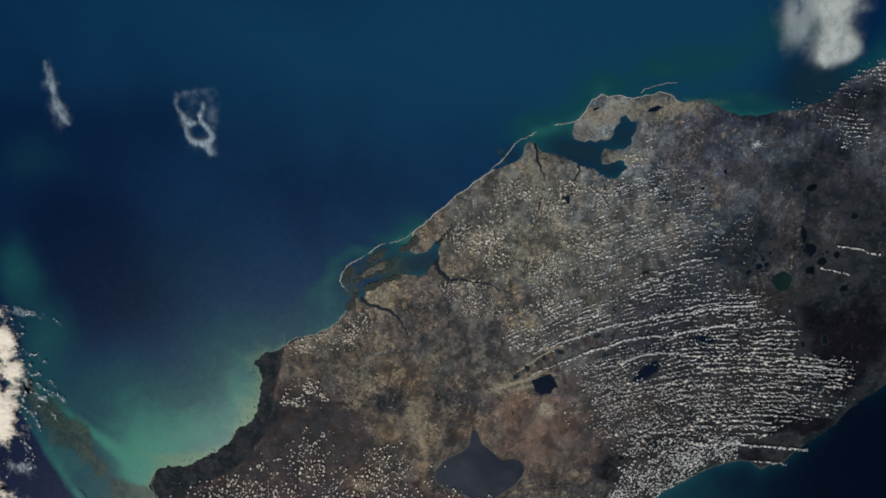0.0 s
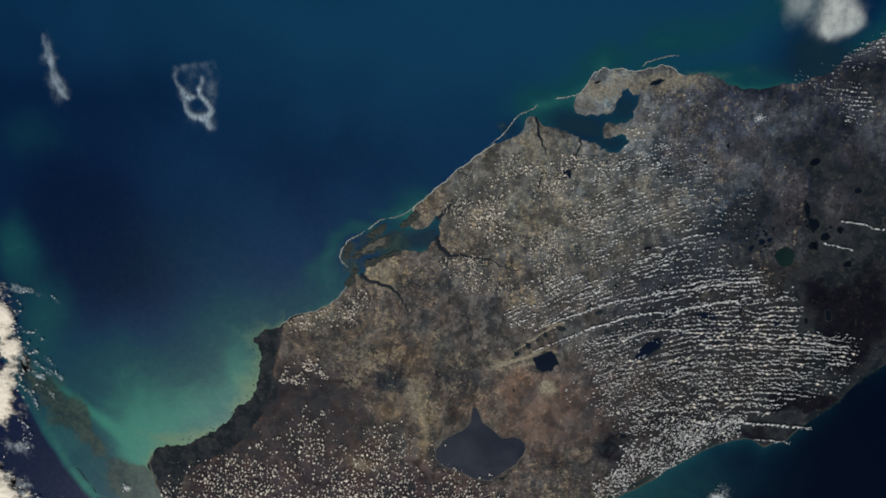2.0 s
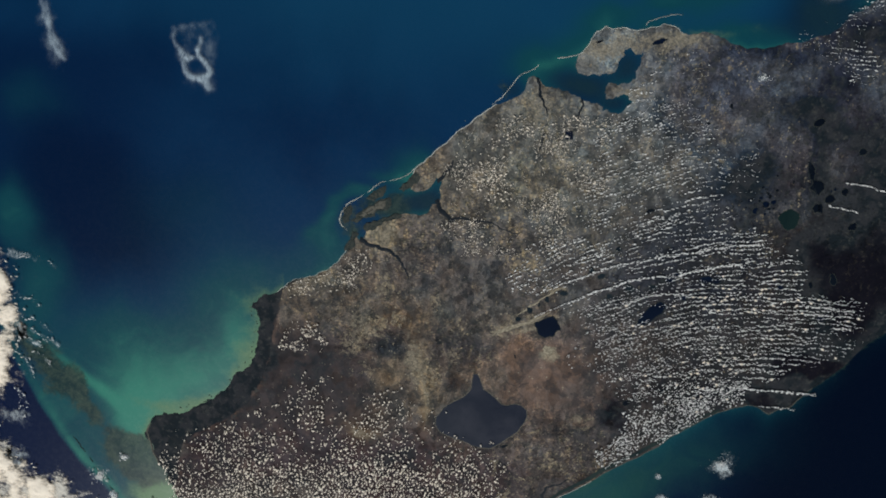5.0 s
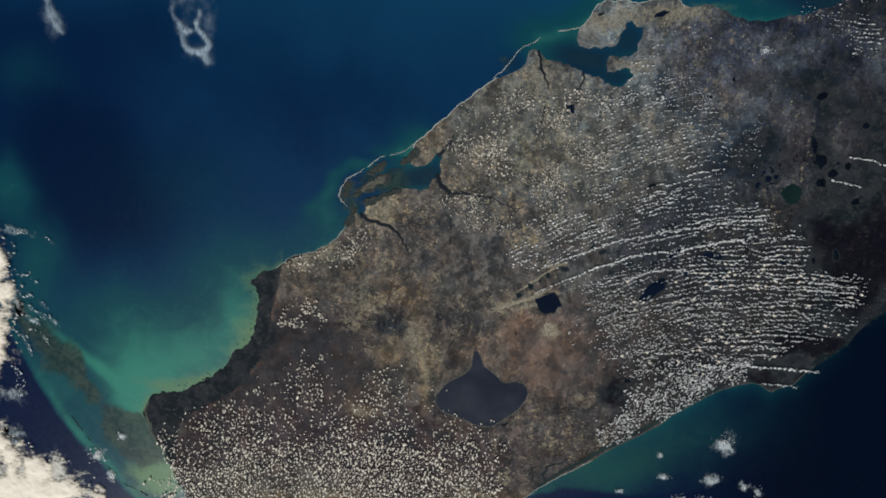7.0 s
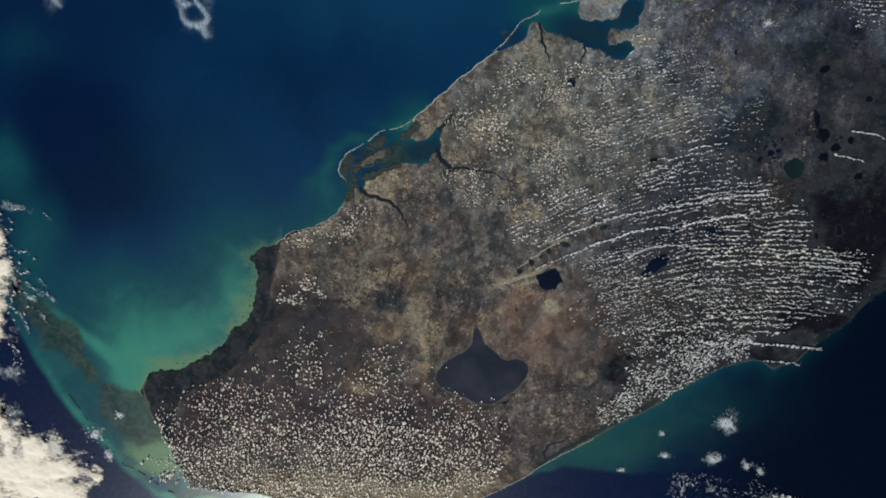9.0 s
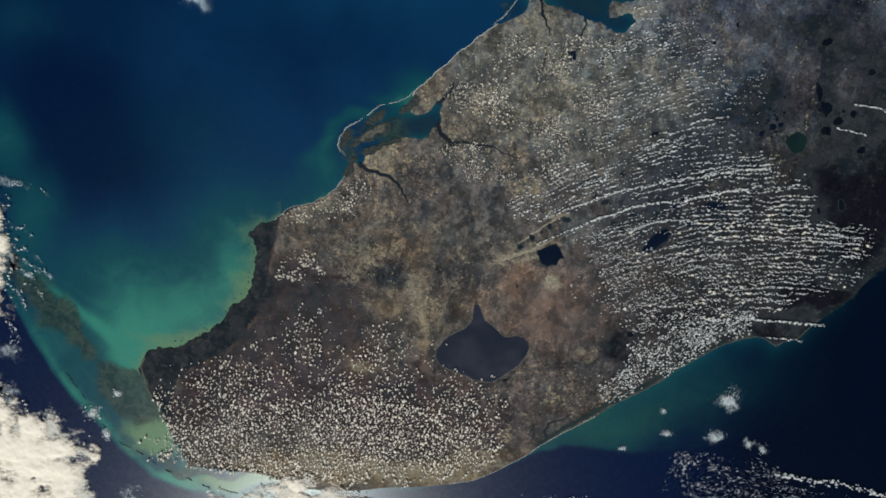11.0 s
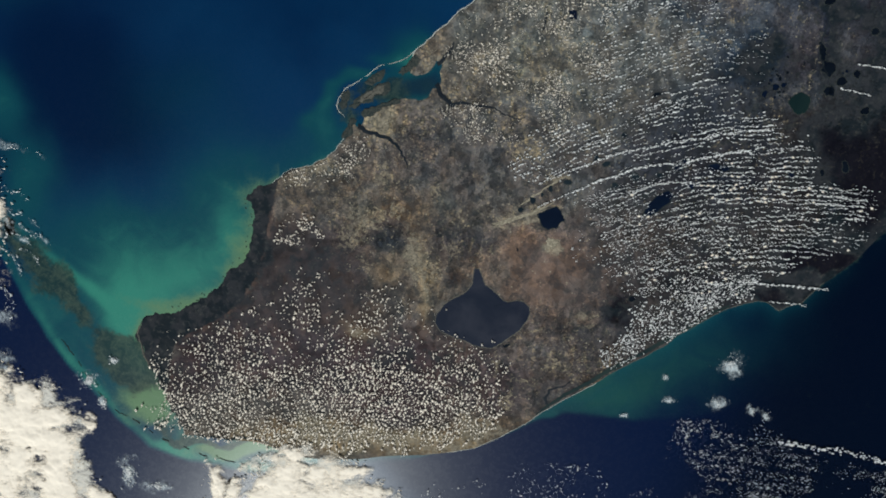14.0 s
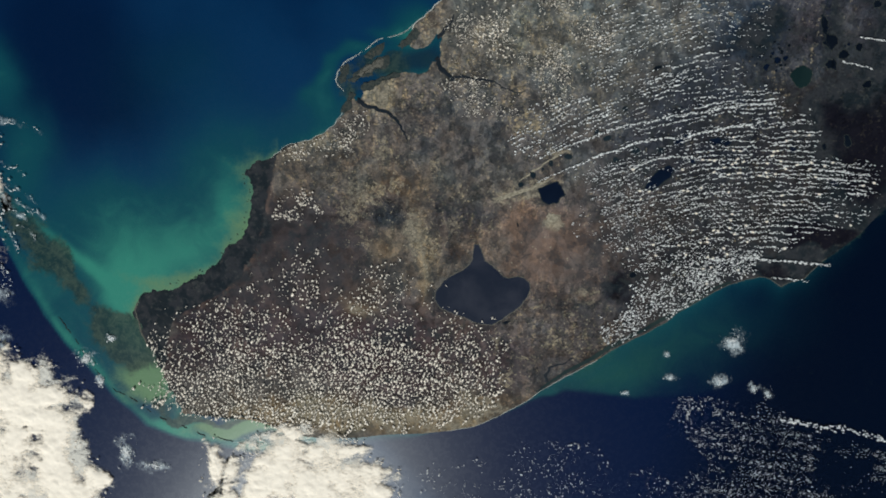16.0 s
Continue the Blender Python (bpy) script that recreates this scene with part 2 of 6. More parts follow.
    hollow = m.ramp(total((holding[2], 1.0), (g, 0.35), (n, 1.0)), 0.80, 0.92, 0.0, 0.55)
    c = tint(m.math("MULTIPLY", hollow, rough_ground), c, (0.46, 0.50, 0.56))
    creek = m.math("ABSOLUTE", m.math("SUBTRACT", m.noise(0.085, 4, 0.6, 1.2), 0.5))
    c = tint(m.math("MULTIPLY", m.ramp(creek, 0.013, 0.004, 0.0, 0.62), rough_ground), c, (0.42, 0.46, 0.52))
    deep = m.ramp(total((dark, 1.0), (n, 1.2), (g, 0.7)), 0.35, 0.85, 0.0, 0.92)
    hummock = m.mix(m.ramp(total((mid, 0.8), (fine, 0.2)), 0.42, 0.58), (0.011, 0.016, 0.020), (0.026, 0.028, 0.032))
    hummock = m.mix(m.ramp(total((fine, 1.0), (m.math("SUBTRACT", holding[1], 0.5), 0.25)), 0.60, 0.72, 0.0, 0.4), hummock, (0.045, 0.050, 0.050))
    # near-black where dark passes 1.3: lens fall-off put into the ground colour
    hummock = m.mix(m.ramp(dark, 1.3, 2.2), hummock, m.mix(mid, (0.002, 0.0025, 0.006), (0.010, 0.009, 0.014)))
    c = m.mix(deep, c, hummock)
    # fields, groves and towns: small squarish plots with ragged edges
    lit = m.ramp(total((plot[1], 1.0), (n, 1.4), (comb, 2.0)), 0.80, 0.92)
    c = tint(m.math("MULTIPLY", lit, m.math("MULTIPLY", m.math("MULTIPLY", farm, m.math("MULTIPLY", calm, calm)), 0.62)), c, (1.95, 1.76, 1.42))
    dim = m.ramp(total((plot[2], 1.0), (comb, 1.6)), 0.82, 0.92)
    c = tint(m.math("MULTIPLY", dim, m.math("MULTIPLY", farm, 0.5)), c, (0.44, 0.48, 0.46))
    town = m.math("MULTIPLY", m.ramp(total((pale, 1.0), (g, 1.9), (m.math("SUBTRACT", small[1], 0.5), 0.4)), 0.15, 1.05), m.ramp(pale, 0.2, 0.6, 0.25, 1.0))
    c = m.mix(m.math("MULTIPLY", town, 0.72), c, m.mix(small[0], (0.118, 0.104, 0.080), (0.300, 0.258, 0.190)))
    c = tint(m.math("MULTIPLY", m.ramp(total((grit, 1.0), (comb, 0.5)), 0.60, 0.72, 0.0, 0.34), rough_ground), c, (0.42, 0.43, 0.45))
    c = tint(m.math("MULTIPLY", m.ramp(total((grit, 1.0), (comb, -0.6)), 0.36, 0.24, 0.0, 0.32), m.math("MULTIPLY", calm, rough_ground)), c, (1.9, 1.75, 1.45))
    # quarries, bare plots and roofs that catch the sun
    speck = m.cells(0.62, "Distance", (1, 1, 1), 0.0, 0.0, "EUCLIDEAN")
    which = patchwork(0.62, "Color", (1, 1, 1), 0.0, 0.0, "EUCLIDEAN")
    chance = total((which[0], 1.0), (n, 1.0), (m.math("MINIMUM", pale, 1.0), 0.22), (farm, 0.06))
    bare = m.math("MULTIPLY", m.ramp(speck, 0.36, 0.18), m.ramp(chance, 0.90, 1.04))
    c = m.mix(m.math("MULTIPLY", bare, m.math("MULTIPLY", m.ramp(grit, 0.4, 0.6, 0.35, 1.0), m.math("MULTIPLY", m.math("MULTIPLY", calm, calm), 0.72))), c, (0.36, 0.31, 0.225))
    m.bump(fine, 0.10, 0.10)
    return m.done(c, 0.95, 0.05)


def plain_land(name, a, b, scale=0.8):
    m = Nodes(name)
    return m.done(m.mix(m.ramp(m.noise(scale, 4, 0.65), 0.35, 0.65), a, b), 0.95, 0.05)


def cumulus_material(name, low, high):
    m = Nodes(name)
    m.done(m.mix(m.ramp(m.noise(0.9, 3), 0.3, 0.7), low, high), 1.0, 0.0)
    through_light = m.node("ShaderNodeBsdfTranslucent")
    through_light.inputs[0].default_value = (0.9, 0.88, 0.85, 1)
    both = m.node("ShaderNodeMixShader")
    both.inputs[0].default_value = 0.22
    m.link(m.bsdf.outputs[0], both.inputs[1]), m.link(through_light.outputs[0], both.inputs[2])
    m.link(both.outputs[0], m.out.inputs[0])
    return m.mat


def veil_material(name, colour, low, high, thickest, scale, stretch=(1, 1, 1), turn=0.0, soft=0.42, calm=1.0):
    """Cloud that thins out: its cover follows the shares in `body` and a streaky noise."""
    m = Nodes(name)
    body = m.shares("body")[0]
    mp = m.node("ShaderNodeMapping")
    mp.inputs["Scale"].default_value, mp.inputs["Rotation"].default_value = stretch, (0, 0, turn)
    m.link(m.place, mp.inputs[0])
    m.place = mp.outputs[0]
    n = m.math("ADD", m.math("MULTIPLY", m.math("SUBTRACT", m.noise(scale, 7, 0.68, 0.8), 0.5), 1.5),
               m.math("ADD", m.math("MULTIPLY", m.math("SUBTRACT", m.noise(scale * 4, 5, 0.7, 0.5), 0.5), 1.8), m.math("MULTIPLY", m.math("SUBTRACT", m.noise(scale * 14, 3, 0.7), 0.5), 0.5)))
    n = m.math("MULTIPLY", n, m.ramp(body, 0.35, 1.0, 1.15, calm))
    alpha = m.math("MULTIPLY", m.ramp(m.math("ADD", body, n), low, high, 0.0, thickest), m.ramp(body, 0.08, soft))
    m.done(m.mix(m.ramp(m.noise(scale * 2, 4), 0.35, 0.65), tuple(0.93 * v for v in colour), colour), 1.0, 0.0)
    glow = m.node("ShaderNodeBsdfTranslucent")
    glow.inputs[0].default_value = (*colour, 1)
    solid = m.node("ShaderNodeMixShader")
    solid.inputs[0].default_value = 0.12
    m.link(m.bsdf.outputs[0], solid.inputs[1]), m.link(glow.outputs[0], solid.inputs[2])
    clear = m.node("ShaderNodeBsdfTransparent")
    both = m.node("ShaderNodeMixShader")
    m.link(alpha, both.inputs[0]), m.link(clear.outputs[0], both.inputs[1]), m.link(solid.outputs[0], both.inputs[2])
    m.link(both.outputs[0], m.out.inputs[0])
    return m.mat


def ice_material(name, colour, thickest, scale, stretch, turn):
    """Thin high cloud: its cover grows slowly with the shares in `body`, combed into fibres."""
    m = Nodes(name)
    body = m.shares("body")[0]
    mp = m.node("ShaderNodeMapping")
    mp.inputs["Scale"].default_value, mp.inputs["Rotation"].default_value = stretch, (0, 0, turn)
    m.link(m.place, mp.inputs[0])
    m.place = mp.outputs[0]
    fibre = m.math("ADD", m.math("MULTIPLY", m.noise(scale, 6, 0.6, 0.6), 0.7), m.math("MULTIPLY", m.noise(scale * 5, 4, 0.6, 0.4), 0.3))
    thin = m.math("MULTIPLY", m.math("POWER", m.ramp(body, 0.06, 1.05), 1.15), m.ramp(fibre, 0.34, 0.60, 0.22, 1.0))
    alpha = m.math("MULTIPLY", thin, thickest)
    m.done(colour, 1.0, 0.0)
    clear, both = m.node("ShaderNodeBsdfTransparent"), m.node("ShaderNodeMixShader")
    m.link(alpha, both.inputs[0]), m.link(clear.outputs[0], both.inputs[1]), m.link(m.bsdf.outputs[0], both.inputs[2])
    m.link(both.outputs[0], m.out.inputs[0])
    return m.mat


SEA = sea_material()
LAND = land_material()
BEACH = plain_land("pale_sand", (0.34, 0.345, 0.32), (0.54, 0.53, 0.47))
MANGROVE = plain_land("mangrove", (0.011, 0.017, 0.019), (0.030, 0.036, 0.035))
WET_SHORE = plain_land("wet_shore", (0.022, 0.028, 0.026), (0.046, 0.048, 0.042))
SCRUB = plain_land("island_scrub", (0.066, 0.064, 0.054), (0.125, 0.116, 0.096))
MANGROVE_FLAT = plain_land("mangrove_flat", (0.024, 0.032, 0.032), (0.052, 0.055, 0.048))
FLAT = plain_land("tidal_flat", (0.022, 0.034, 0.034), (0.060, 0.058, 0.048))
DARK_LAKE = lake_material("dark_lake_water", (0.0024, 0.0058, 0.016), (0.0042, 0.0090, 0.022))
BROWN_LAKE = lake_material("brown_lake_water", (0.010, 0.014, 0.026), (0.024, 0.027, 0.040))
RIDGE_LAKE = lake_material("ridge_lake_water", (0.008, 0.014, 0.020), (0.014, 0.022, 0.028))
GREEN_LAKE = lake_material("green_lake_water", (0.006, 0.015, 0.016), (0.009, 0.020, 0.020))
PEAT_LAKE = lake_material("peat_lake_water", (0.0030, 0.0050, 0.0095), (0.0050, 0.0080, 0.0130))
RIVER = lake_material("river_water", (0.010, 0.014, 0.019), (0.018, 0.022, 0.027))
LAGOON = lake_material("lagoon_water", (0.012, 0.022, 0.024), (0.022, 0.034, 0.032))
# same white cloud twice: the first is tinted cream for warm light
CUMULUS = cumulus_material("cumulus_vapour", (0.90, 0.79, 0.655), (0.97, 0.875, 0.75))
WHITE_CUMULUS = cumulus_material("white_cumulus_vapour", (0.83, 0.815, 0.79), (0.94, 0.92, 0.89))
BANK = veil_material("cloud_bank_vapour", (1.0, 0.885, 0.74), 0.30, 1.0, 0.99, 0.085, (1.0, 1.7, 1.0), 0.35, 0.85, 0.50)
CIRRUS = ice_material("cirrus_ice", (0.66, 0.71, 0.71), 0.22, 0.06, (1.3, 0.8, 1.0), 0.30)
THICK_CIRRUS = ice_material("thick_cirrus_ice", (0.70, 0.73, 0.69), 0.50, 0.07, (1.2, 0.75, 1.0), 0.30)
FIBRE = ice_material("fibrous_ice", (0.60, 0.71, 0.79), 0.36, 0.25, (1.5, 0.6, 1.0), -0.35)
WISP = veil_material("wisp_vapour", (0.74, 0.80, 0.82), 0.15, 1.4, 0.52, 0.22, (1.0, 0.6, 1.0), 0.5, 0.75)

# ---- shores: control points from north to south down the west coast, then north up the east coast ----
GULF_NORTH = [
    (520, 330), (420, 300), (300, 250), (214.4, 195.3), (204.7, 188.9), (196.5, 184.1), (191.4, 177.7), (183, 174.1), (174.6, 171), (163, 169),
    (151.4, 167), (139.4, 168.4), (130.3, 172.2), (121.2, 174.6), (111, 173.5), (108, 176.2), (100.4, 178.1), (93.2, 175.8),
    (81.3, 175.8), (70.8, 176.2), (66.5, 173.7), (63.8, 169.2), (61, 164.7), (57.6, 161.7)]
TAMPA_BAY = [
    (56.9, 158.7), (56.5, 154.8), (58.2, 152.1), (61.8, 151.3), (66.3, 152.3), (69.4, 150.9), (73.9, 151.6), (78.2, 154.7),
    (79.4, 159.2), (82, 164.7), (85, 165), (88.2, 162.4), (92, 163.7), (90.1, 156.5), (88.3, 152), (85.6, 148.3), (78.8, 146.3),
    (73.6, 146.8), (72.6, 143.2), (72.3, 139.5), (76.3, 138.7), (80.6, 141.3), (84.6, 141.4), (87, 137.5), (82.8, 132.5),
    (76.7, 132), (72.1, 132.5), (67.3, 136.3), (62, 137.7), (56.4, 141.2), (51.7, 142.9), (44, 144.8), (40, 145.9), (37.8, 148.6),
    (34.7, 150), (31.7, 149)]
GULF_MIDDLE = [
    (30.4, 142.9), (27.5, 139.8), (21.6, 136.9), (15.5, 134.9), (8, 129.5), (0.5, 123.4), (-7, 117.9), (-14.6, 111.1),
    (-22.2, 103.3), (-27.8, 98.7), (-29.3, 92.9), (-29.5, 88.1), (-26, 86.6), (-20.4, 88.4), (-17.3, 91.7), (-15.2, 94.9),
    (-12.6, 92.8), (-13.8, 88.6), (-13, 84.4), (-14.2, 80.5), (-17.4, 80.4), (-19.5, 75.8), (-24.8, 73.7), (-32.8, 74.7),
    (-37.5, 73.2), (-43.9, 70.4), (-50.3, 67.9), (-54.1, 65.4), (-54.7, 61.1), (-57.3, 58.7), (-59.9, 61.2), (-61.2, 57.2),
    (-63.7, 53.4), (-66.3, 50), (-70.2, 45.5), (-76.1, 40.9), (-82.7, 37.5), (-88.9, 36.1), (-98.3, 32.8), (-104.6, 27.1)]
GULF_SOUTH = [
    (-109.3, 25.4), (-114.1, 23.7), (-118.9, 20.5), (-119.9, 17), (-116.8, 15.6), (-115.3, 11.2), (-115.1, 6.6), (-116.2, -1.4),
    (-118, -10.9), (-120.6, -15.8), (-124.6, -19.2), (-129.5, -21.6), (-131.9, -26.9), (-136.3, -32.6), (-143, -37.7),
    (-147.9, -39.6), (-149.7, -42.3), (-156.4, -44.9), (-161.5, -48.4), (-164.8, -50.2), (-168.1, -49.3), (-174.8, -49.6),
    (-179.9, -51.8), (-183.4, -56), (-186.1, -62.2), (-183.8, -69.5), (-182.8, -76.2), (-180.4, -81.3), (-178.5, -84.3),
    (-175.9, -86.9), (-174.8, -91.3), (-172.7, -96.4), (-170.6, -101.5), (-167.6, -110.1), (-163.9, -117.7), (-154.6, -124.6)]
ATLANTIC = [
    (-141.1, -125.7), (-127.5, -126.4), (-117.4, -126.9), (-109, -129), (-100.7, -133.5), (-80.6, -135.7), (-60.5, -134.7), (-40.6, -131.9),
    (-20.8, -130.2), (-4.3, -127.7), (11.9, -124.2), (24.7, -117.7), (34.2, -111.7), (43.7, -105.5), (49.8, -100.1),
    (62.2, -91.8), (77.6, -82.7), (86.7, -75.7), (95.8, -70.1), (104.9, -65.1), (116.8, -57.5), (122.6, -51.8), (131.5, -46),
    (140.3, -40.2), (149.1, -35.1), (158.1, -32), (165.7, -30.2), (171, -31), (177.7, -35.5), (181.8, -32.9), (189.6, -30.7),
    (193.4, -26.2), (198.9, -20.3), (204.6, -16.4), (210.1, -11.5), (217.3, -5.1), (224.6, 4.4), (229.5, 9.2), (300, 70), (420, 130), (520, 170)]
COAST = [fractal(GULF_NORTH, 0.13), fractal(TAMPA_BAY, 0.30, 4), fractal(GULF_MIDDLE, 0.09), fractal(GULF_SOUTH, 0.24, 4), fractal(ATLANTIC, 0.025)]
SHORE = [p for part in COAST for p in part]


def shore_distance(X, Y, line, reach):
    """Distance of grid points from a line, up to reach."""
    d = np.full(X.shape, reach)
    xs, ys = X[0], Y[:, 0]
    for a, b in zip(line, line[1:] + line[:1]):
        x0, x1 = np.searchsorted(xs, (min(a[0], b[0]) - reach, max(a[0], b[0]) + reach))
        y0, y1 = np.searchsorted(ys, (min(a[1], b[1]) - reach, max(a[1], b[1]) + reach))
        if x1 <= x0 or y1 <= y0:
            continue
        gx, gy = X[y0:y1, x0:x1], Y[y0:y1, x0:x1]
        dx, dy = b[0] - a[0], b[1] - a[1]
        u = np.clip(((gx - a[0]) * dx + (gy - a[1]) * dy) / (dx * dx + dy * dy + 1e-9), 0, 1)
        d[y0:y1, x0:x1] = np.minimum(d[y0:y1, x0:x1], np.hypot(gx - a[0] - u * dx, gy - a[1] - u * dy))
    return d


# ---- the sea, one sheet to the horizon ----
TEAL = [
    (-160, -28, 34, 15, 0.42), (-128, -4, 12, 16, 0.42), (-190, -56, 15, 19, 0.5), (-198, -40, 18, 20, 0.36), (-185, -5, 40, 25, 0.18), (-79, 55, 12, 9, 0.4),
    (-40, 97, 14, 3.5, 0.5), (-58, 87, 13, 4, 0.6), (-72, 76, 5, 12, 0.55), (-76, 62, 7, 9, 0.4), (-247, 22, 17, 30, 0.50), (-258, 68, 14, 17, 0.5), (127, 194, 32, 9, 0.36), (160, 210, 24, 12, 0.4), (76, 180, 16, 4, 0.22), (102, 185, 14, 4, 0.38),
    (43, 158, 8, 7, 0.8), (144, 177, 18, 3, 0.25), (-187, -52, 22, 16, 0.35), (-152, -22, 30, 18, 0.16), (-128, 6, 16, 22, 0.2), (-200, -18, 30, 36, 0.30), (-178, -6, 42, 20, 0.14)]
TEAL_EAST = [
    (81, -87, 22, 8, 0.30), (110, -80, 32, 14, 0.13), (85, -96, 34, 7, 0.20), (150, -62, 36, 16, 0.12), (185, -52, 24, 15, 0.08), (56, -103, 14, 5, 0.45),
    (-118, -147, 27, 7, 0.4), (-228, -75, 14, 21, 0.25), (-196, -98, 26, 18, 0.45), (-155, -131, 24, 6, 0.9), (-238, -42, 14, 26, 0.62), (70, 168, 30, 14, 0.3), (-243, 130, 23, 16, 0.2),
    (-151, 72, 39, 20, 0.12)]
GREENS = [
    (124, 174, 8, 2.2, 0.30), (136, 175, 9, 2.2, 0.30), (150, 177.5, 9, 2.4, 0.26),
    (-120, -131.5, 17, 6, 0.7), (-176, -108, 11, 8, 0.4), (-187, -100, 20, 10, 0.35), (-183, -70, 5, 9, 0.7),
    (-180, -106, 13, 8, 0.8), (-174, -115, 10, 5, 0.75), (-140, -132, 8, 3, 0.8), (-127, -131.5, 10, 3, 0.6), (-121, -134, 15, 4.5, 0.95), (-150, -133, 14, 5, 0.4), (-192, -108, 12, 9, 0.3),
    (-178, -75, 4, 12, 0.8), (-171, -45, 30, 4.5, 0.5), (-124, -11, 9, 18, 0.5), (-80, -134, 30, 3, 0.3)]
GRASSES = [
    (-254, -4, 9, 8, 0.55), (-247, -16, 9, 9, 0.7), (-240, -27, 10, 9, 0.8), (-234, -37, 9, 9, 0.8), (-228, -44, 7, 8, 0.6), (-222, -54, 7, 8, 0.45), (-216, -64, 8, 8, 0.4),
    (-209, -74, 9, 7, 0.6), (-200, -77, 10, 8, 0.7), (-188, -76, 9, 8, 0.75), (-183, -84, 9, 7, 0.7), (-199, -87, 10, 7, 0.55), (-176, -79, 7, 8, 0.6), (-189, -93, 12, 5, 0.4)]
BAY_GRASSES = [(-190, -86, 22, 13, 0.65), (-206, -82, 10, 8, 0.4), (-178, -93, 12, 8, 0.6), (-193, -99, 8, 5, 0.4), (-171, -121.5, 6, 2.6, 0.9), (-158, -126.5, 12, 2.4, 1.0), (-140, -127, 14, 2.0, 0.9), (-120, -127.5, 10, 1.8, 0.8), (-107, -131, 5, 2.5, 0.8)]
HARBOUR_GRASSES = [(-47, 79, 12, 6, 0.8), (-60, 72, 5, 6, 0.7), (-57, 64, 5, 4, 0.6), (-36, 80, 7, 5, 0.5), (20, 141, 6, 4, 0.4), (36, 151, 5, 4, 0.3)]
REEF = fractal([(-275, 12), (-263.4, -17), (-256, -32), (-250, -45), (-238.5, -66), (-225.5, -84), (-214.5, -95.5), (-200, -113.5), (-181, -131),
                (-158.5, -138.5), (-135, -141.5), (-121, -143.5), (-100, -143), (-80, -141)], 0.02)

outer = [-2400, -1700, -1200, -850, -600, -450, -380]
xs = np.array(outer + list(np.arange(-330, 290, 1.6)) + [-v for v in outer[::-1]], float)
ys = np.array(outer + list(np.arange(-250, 262, 1.6)) + [-v for v in outer[::-1]], float)
X, Y, quads = sheet(xs, ys)
WX, WY = X + 5 * fbm(X, Y, 30, 4, 3.1), Y + 5 * fbm(X, Y, 30, 4, 9.7)
near = shore_distance(X, Y, SHORE, 90.0)
reef = shore_distance(X, Y, REEF, 20.0)
shelf = np.where((X > -110) & (Y < -92), 0.55 * np.exp(-near / 4.0), np.where((X > 40) & (Y < 20), 0.4, 1.0)) * np.exp(-near / 8.5) * smooth(-0.9, 0.6, fbm(X, Y, 45, 3, 5.0))
gulf = smooth(-70, -110, X) * smooth(-100, -70, Y) * smooth(75, -5, Y + 0.5 * (X + 110))
teal = shelf + 0.67 * gulf * np.exp(-((near + 6 * fbm(X, Y, 26, 4, 21.0)) / 36.0) ** 2) + patches(WX, WY, TEAL) + patches(WX, WY, TEAL_EAST) + (0.42 + 0.40 * smooth(-250, -222, X)) * np.exp(-((reef + 1.0 * fbm(X, Y, 12, 3)) / 3.6) ** 2)
green = patches(WX, WY, GREENS) + np.where((X < -100) & (Y > -90), 0.62, 0.3) * np.exp(-near / np.where(X < -100, 5.5, 1.6))
grass = patches(WX, WY, GRASSES) + patches(WX, WY, HARBOUR_GRASSES) + patches(WX, WY, BAY_GRASSES)
stream_falloff = smooth(-60, -20, X + 0.9 * (Y + 140)) * smooth(20, -40, Y - 0.35 * (X - 60)) + smooth(-215, -250, X - 0.9 * (Y + 90)) * smooth(-20, -70, Y)
# the ocean current's edge cuts the pale shelf water off along a line
edge = smooth(-2.0, 2.0, Y + 1.5 * fbm(X, Y, 24, 4, 3.1) - np.interp(X, (-80, -20, 10, 31, 50, 63, 98, 130, 150, 200), (-150, -132, -121, -113, -104, -100, -102, -102, -95, -80)))
# beyond the reef the bottom falls away at once
guard = [tuple(p) for p in REEF] + [(-80, -400), (-600, -400), (-600, 12)]
beyond = np.where(inside(X, Y, guard), 1.0, 0.0) * smooth(1.2, 4.5, reef)
teal, green, grass = teal * (1 - beyond), green * (1 - beyond), grass * (1 - beyond)
bays = patches(X, Y, [(-30, 80, 9, 6, 0.8), (50, 150, 10, 6, 0.5), (66, 144, 10, 6, 0.5), (83, 156, 8, 9, 0.9), (59, 145, 13, 6, 0.8), (78, 137, 8, 4, 0.9), (-19, 82, 9, 6, 1), (24, 143, 5, 4, 0.6), (168, 176, 24, 6, 0.35), (178, 186, 14, 12, 0.9), (195, 180, 18, 12, 1.0)])
teal, green = teal * (1 - 0.8 * np.clip(bays, 0, 1)), green * (1 - np.clip(bays, 0, 1))
# also darkens the gulf's western and northern ends, partly for lens fall-off
stream_falloff = np.clip(0.45 * smooth(150, 225, Y + 0.25 * X) * smooth(-10, -90, X) + smooth(70, 150, X) * smooth(60, 20, Y) * 0.4 + stream_falloff * smooth(-420, -60, X) + 0.85 * beyond + 0.5 * bays + 0.6 * smooth(-120, -230, X - 0.3 * (Y - 60)) * smooth(190, 150, Y) * smooth(-20, 40, Y), 0, 1)
# eastern water is painted darker still, and its teal dimmed, for lens fall-off
stream_falloff = stream_falloff + smooth(90, 220, X + 0.2 * (-60 - Y)) * smooth(60, 10, Y)
teal = teal * (1 - 0.55 * smooth(120, 215, X) * smooth(60, 10, Y))
teal = np.where(X > -60, teal * np.where(Y < -40, edge, 1), teal)
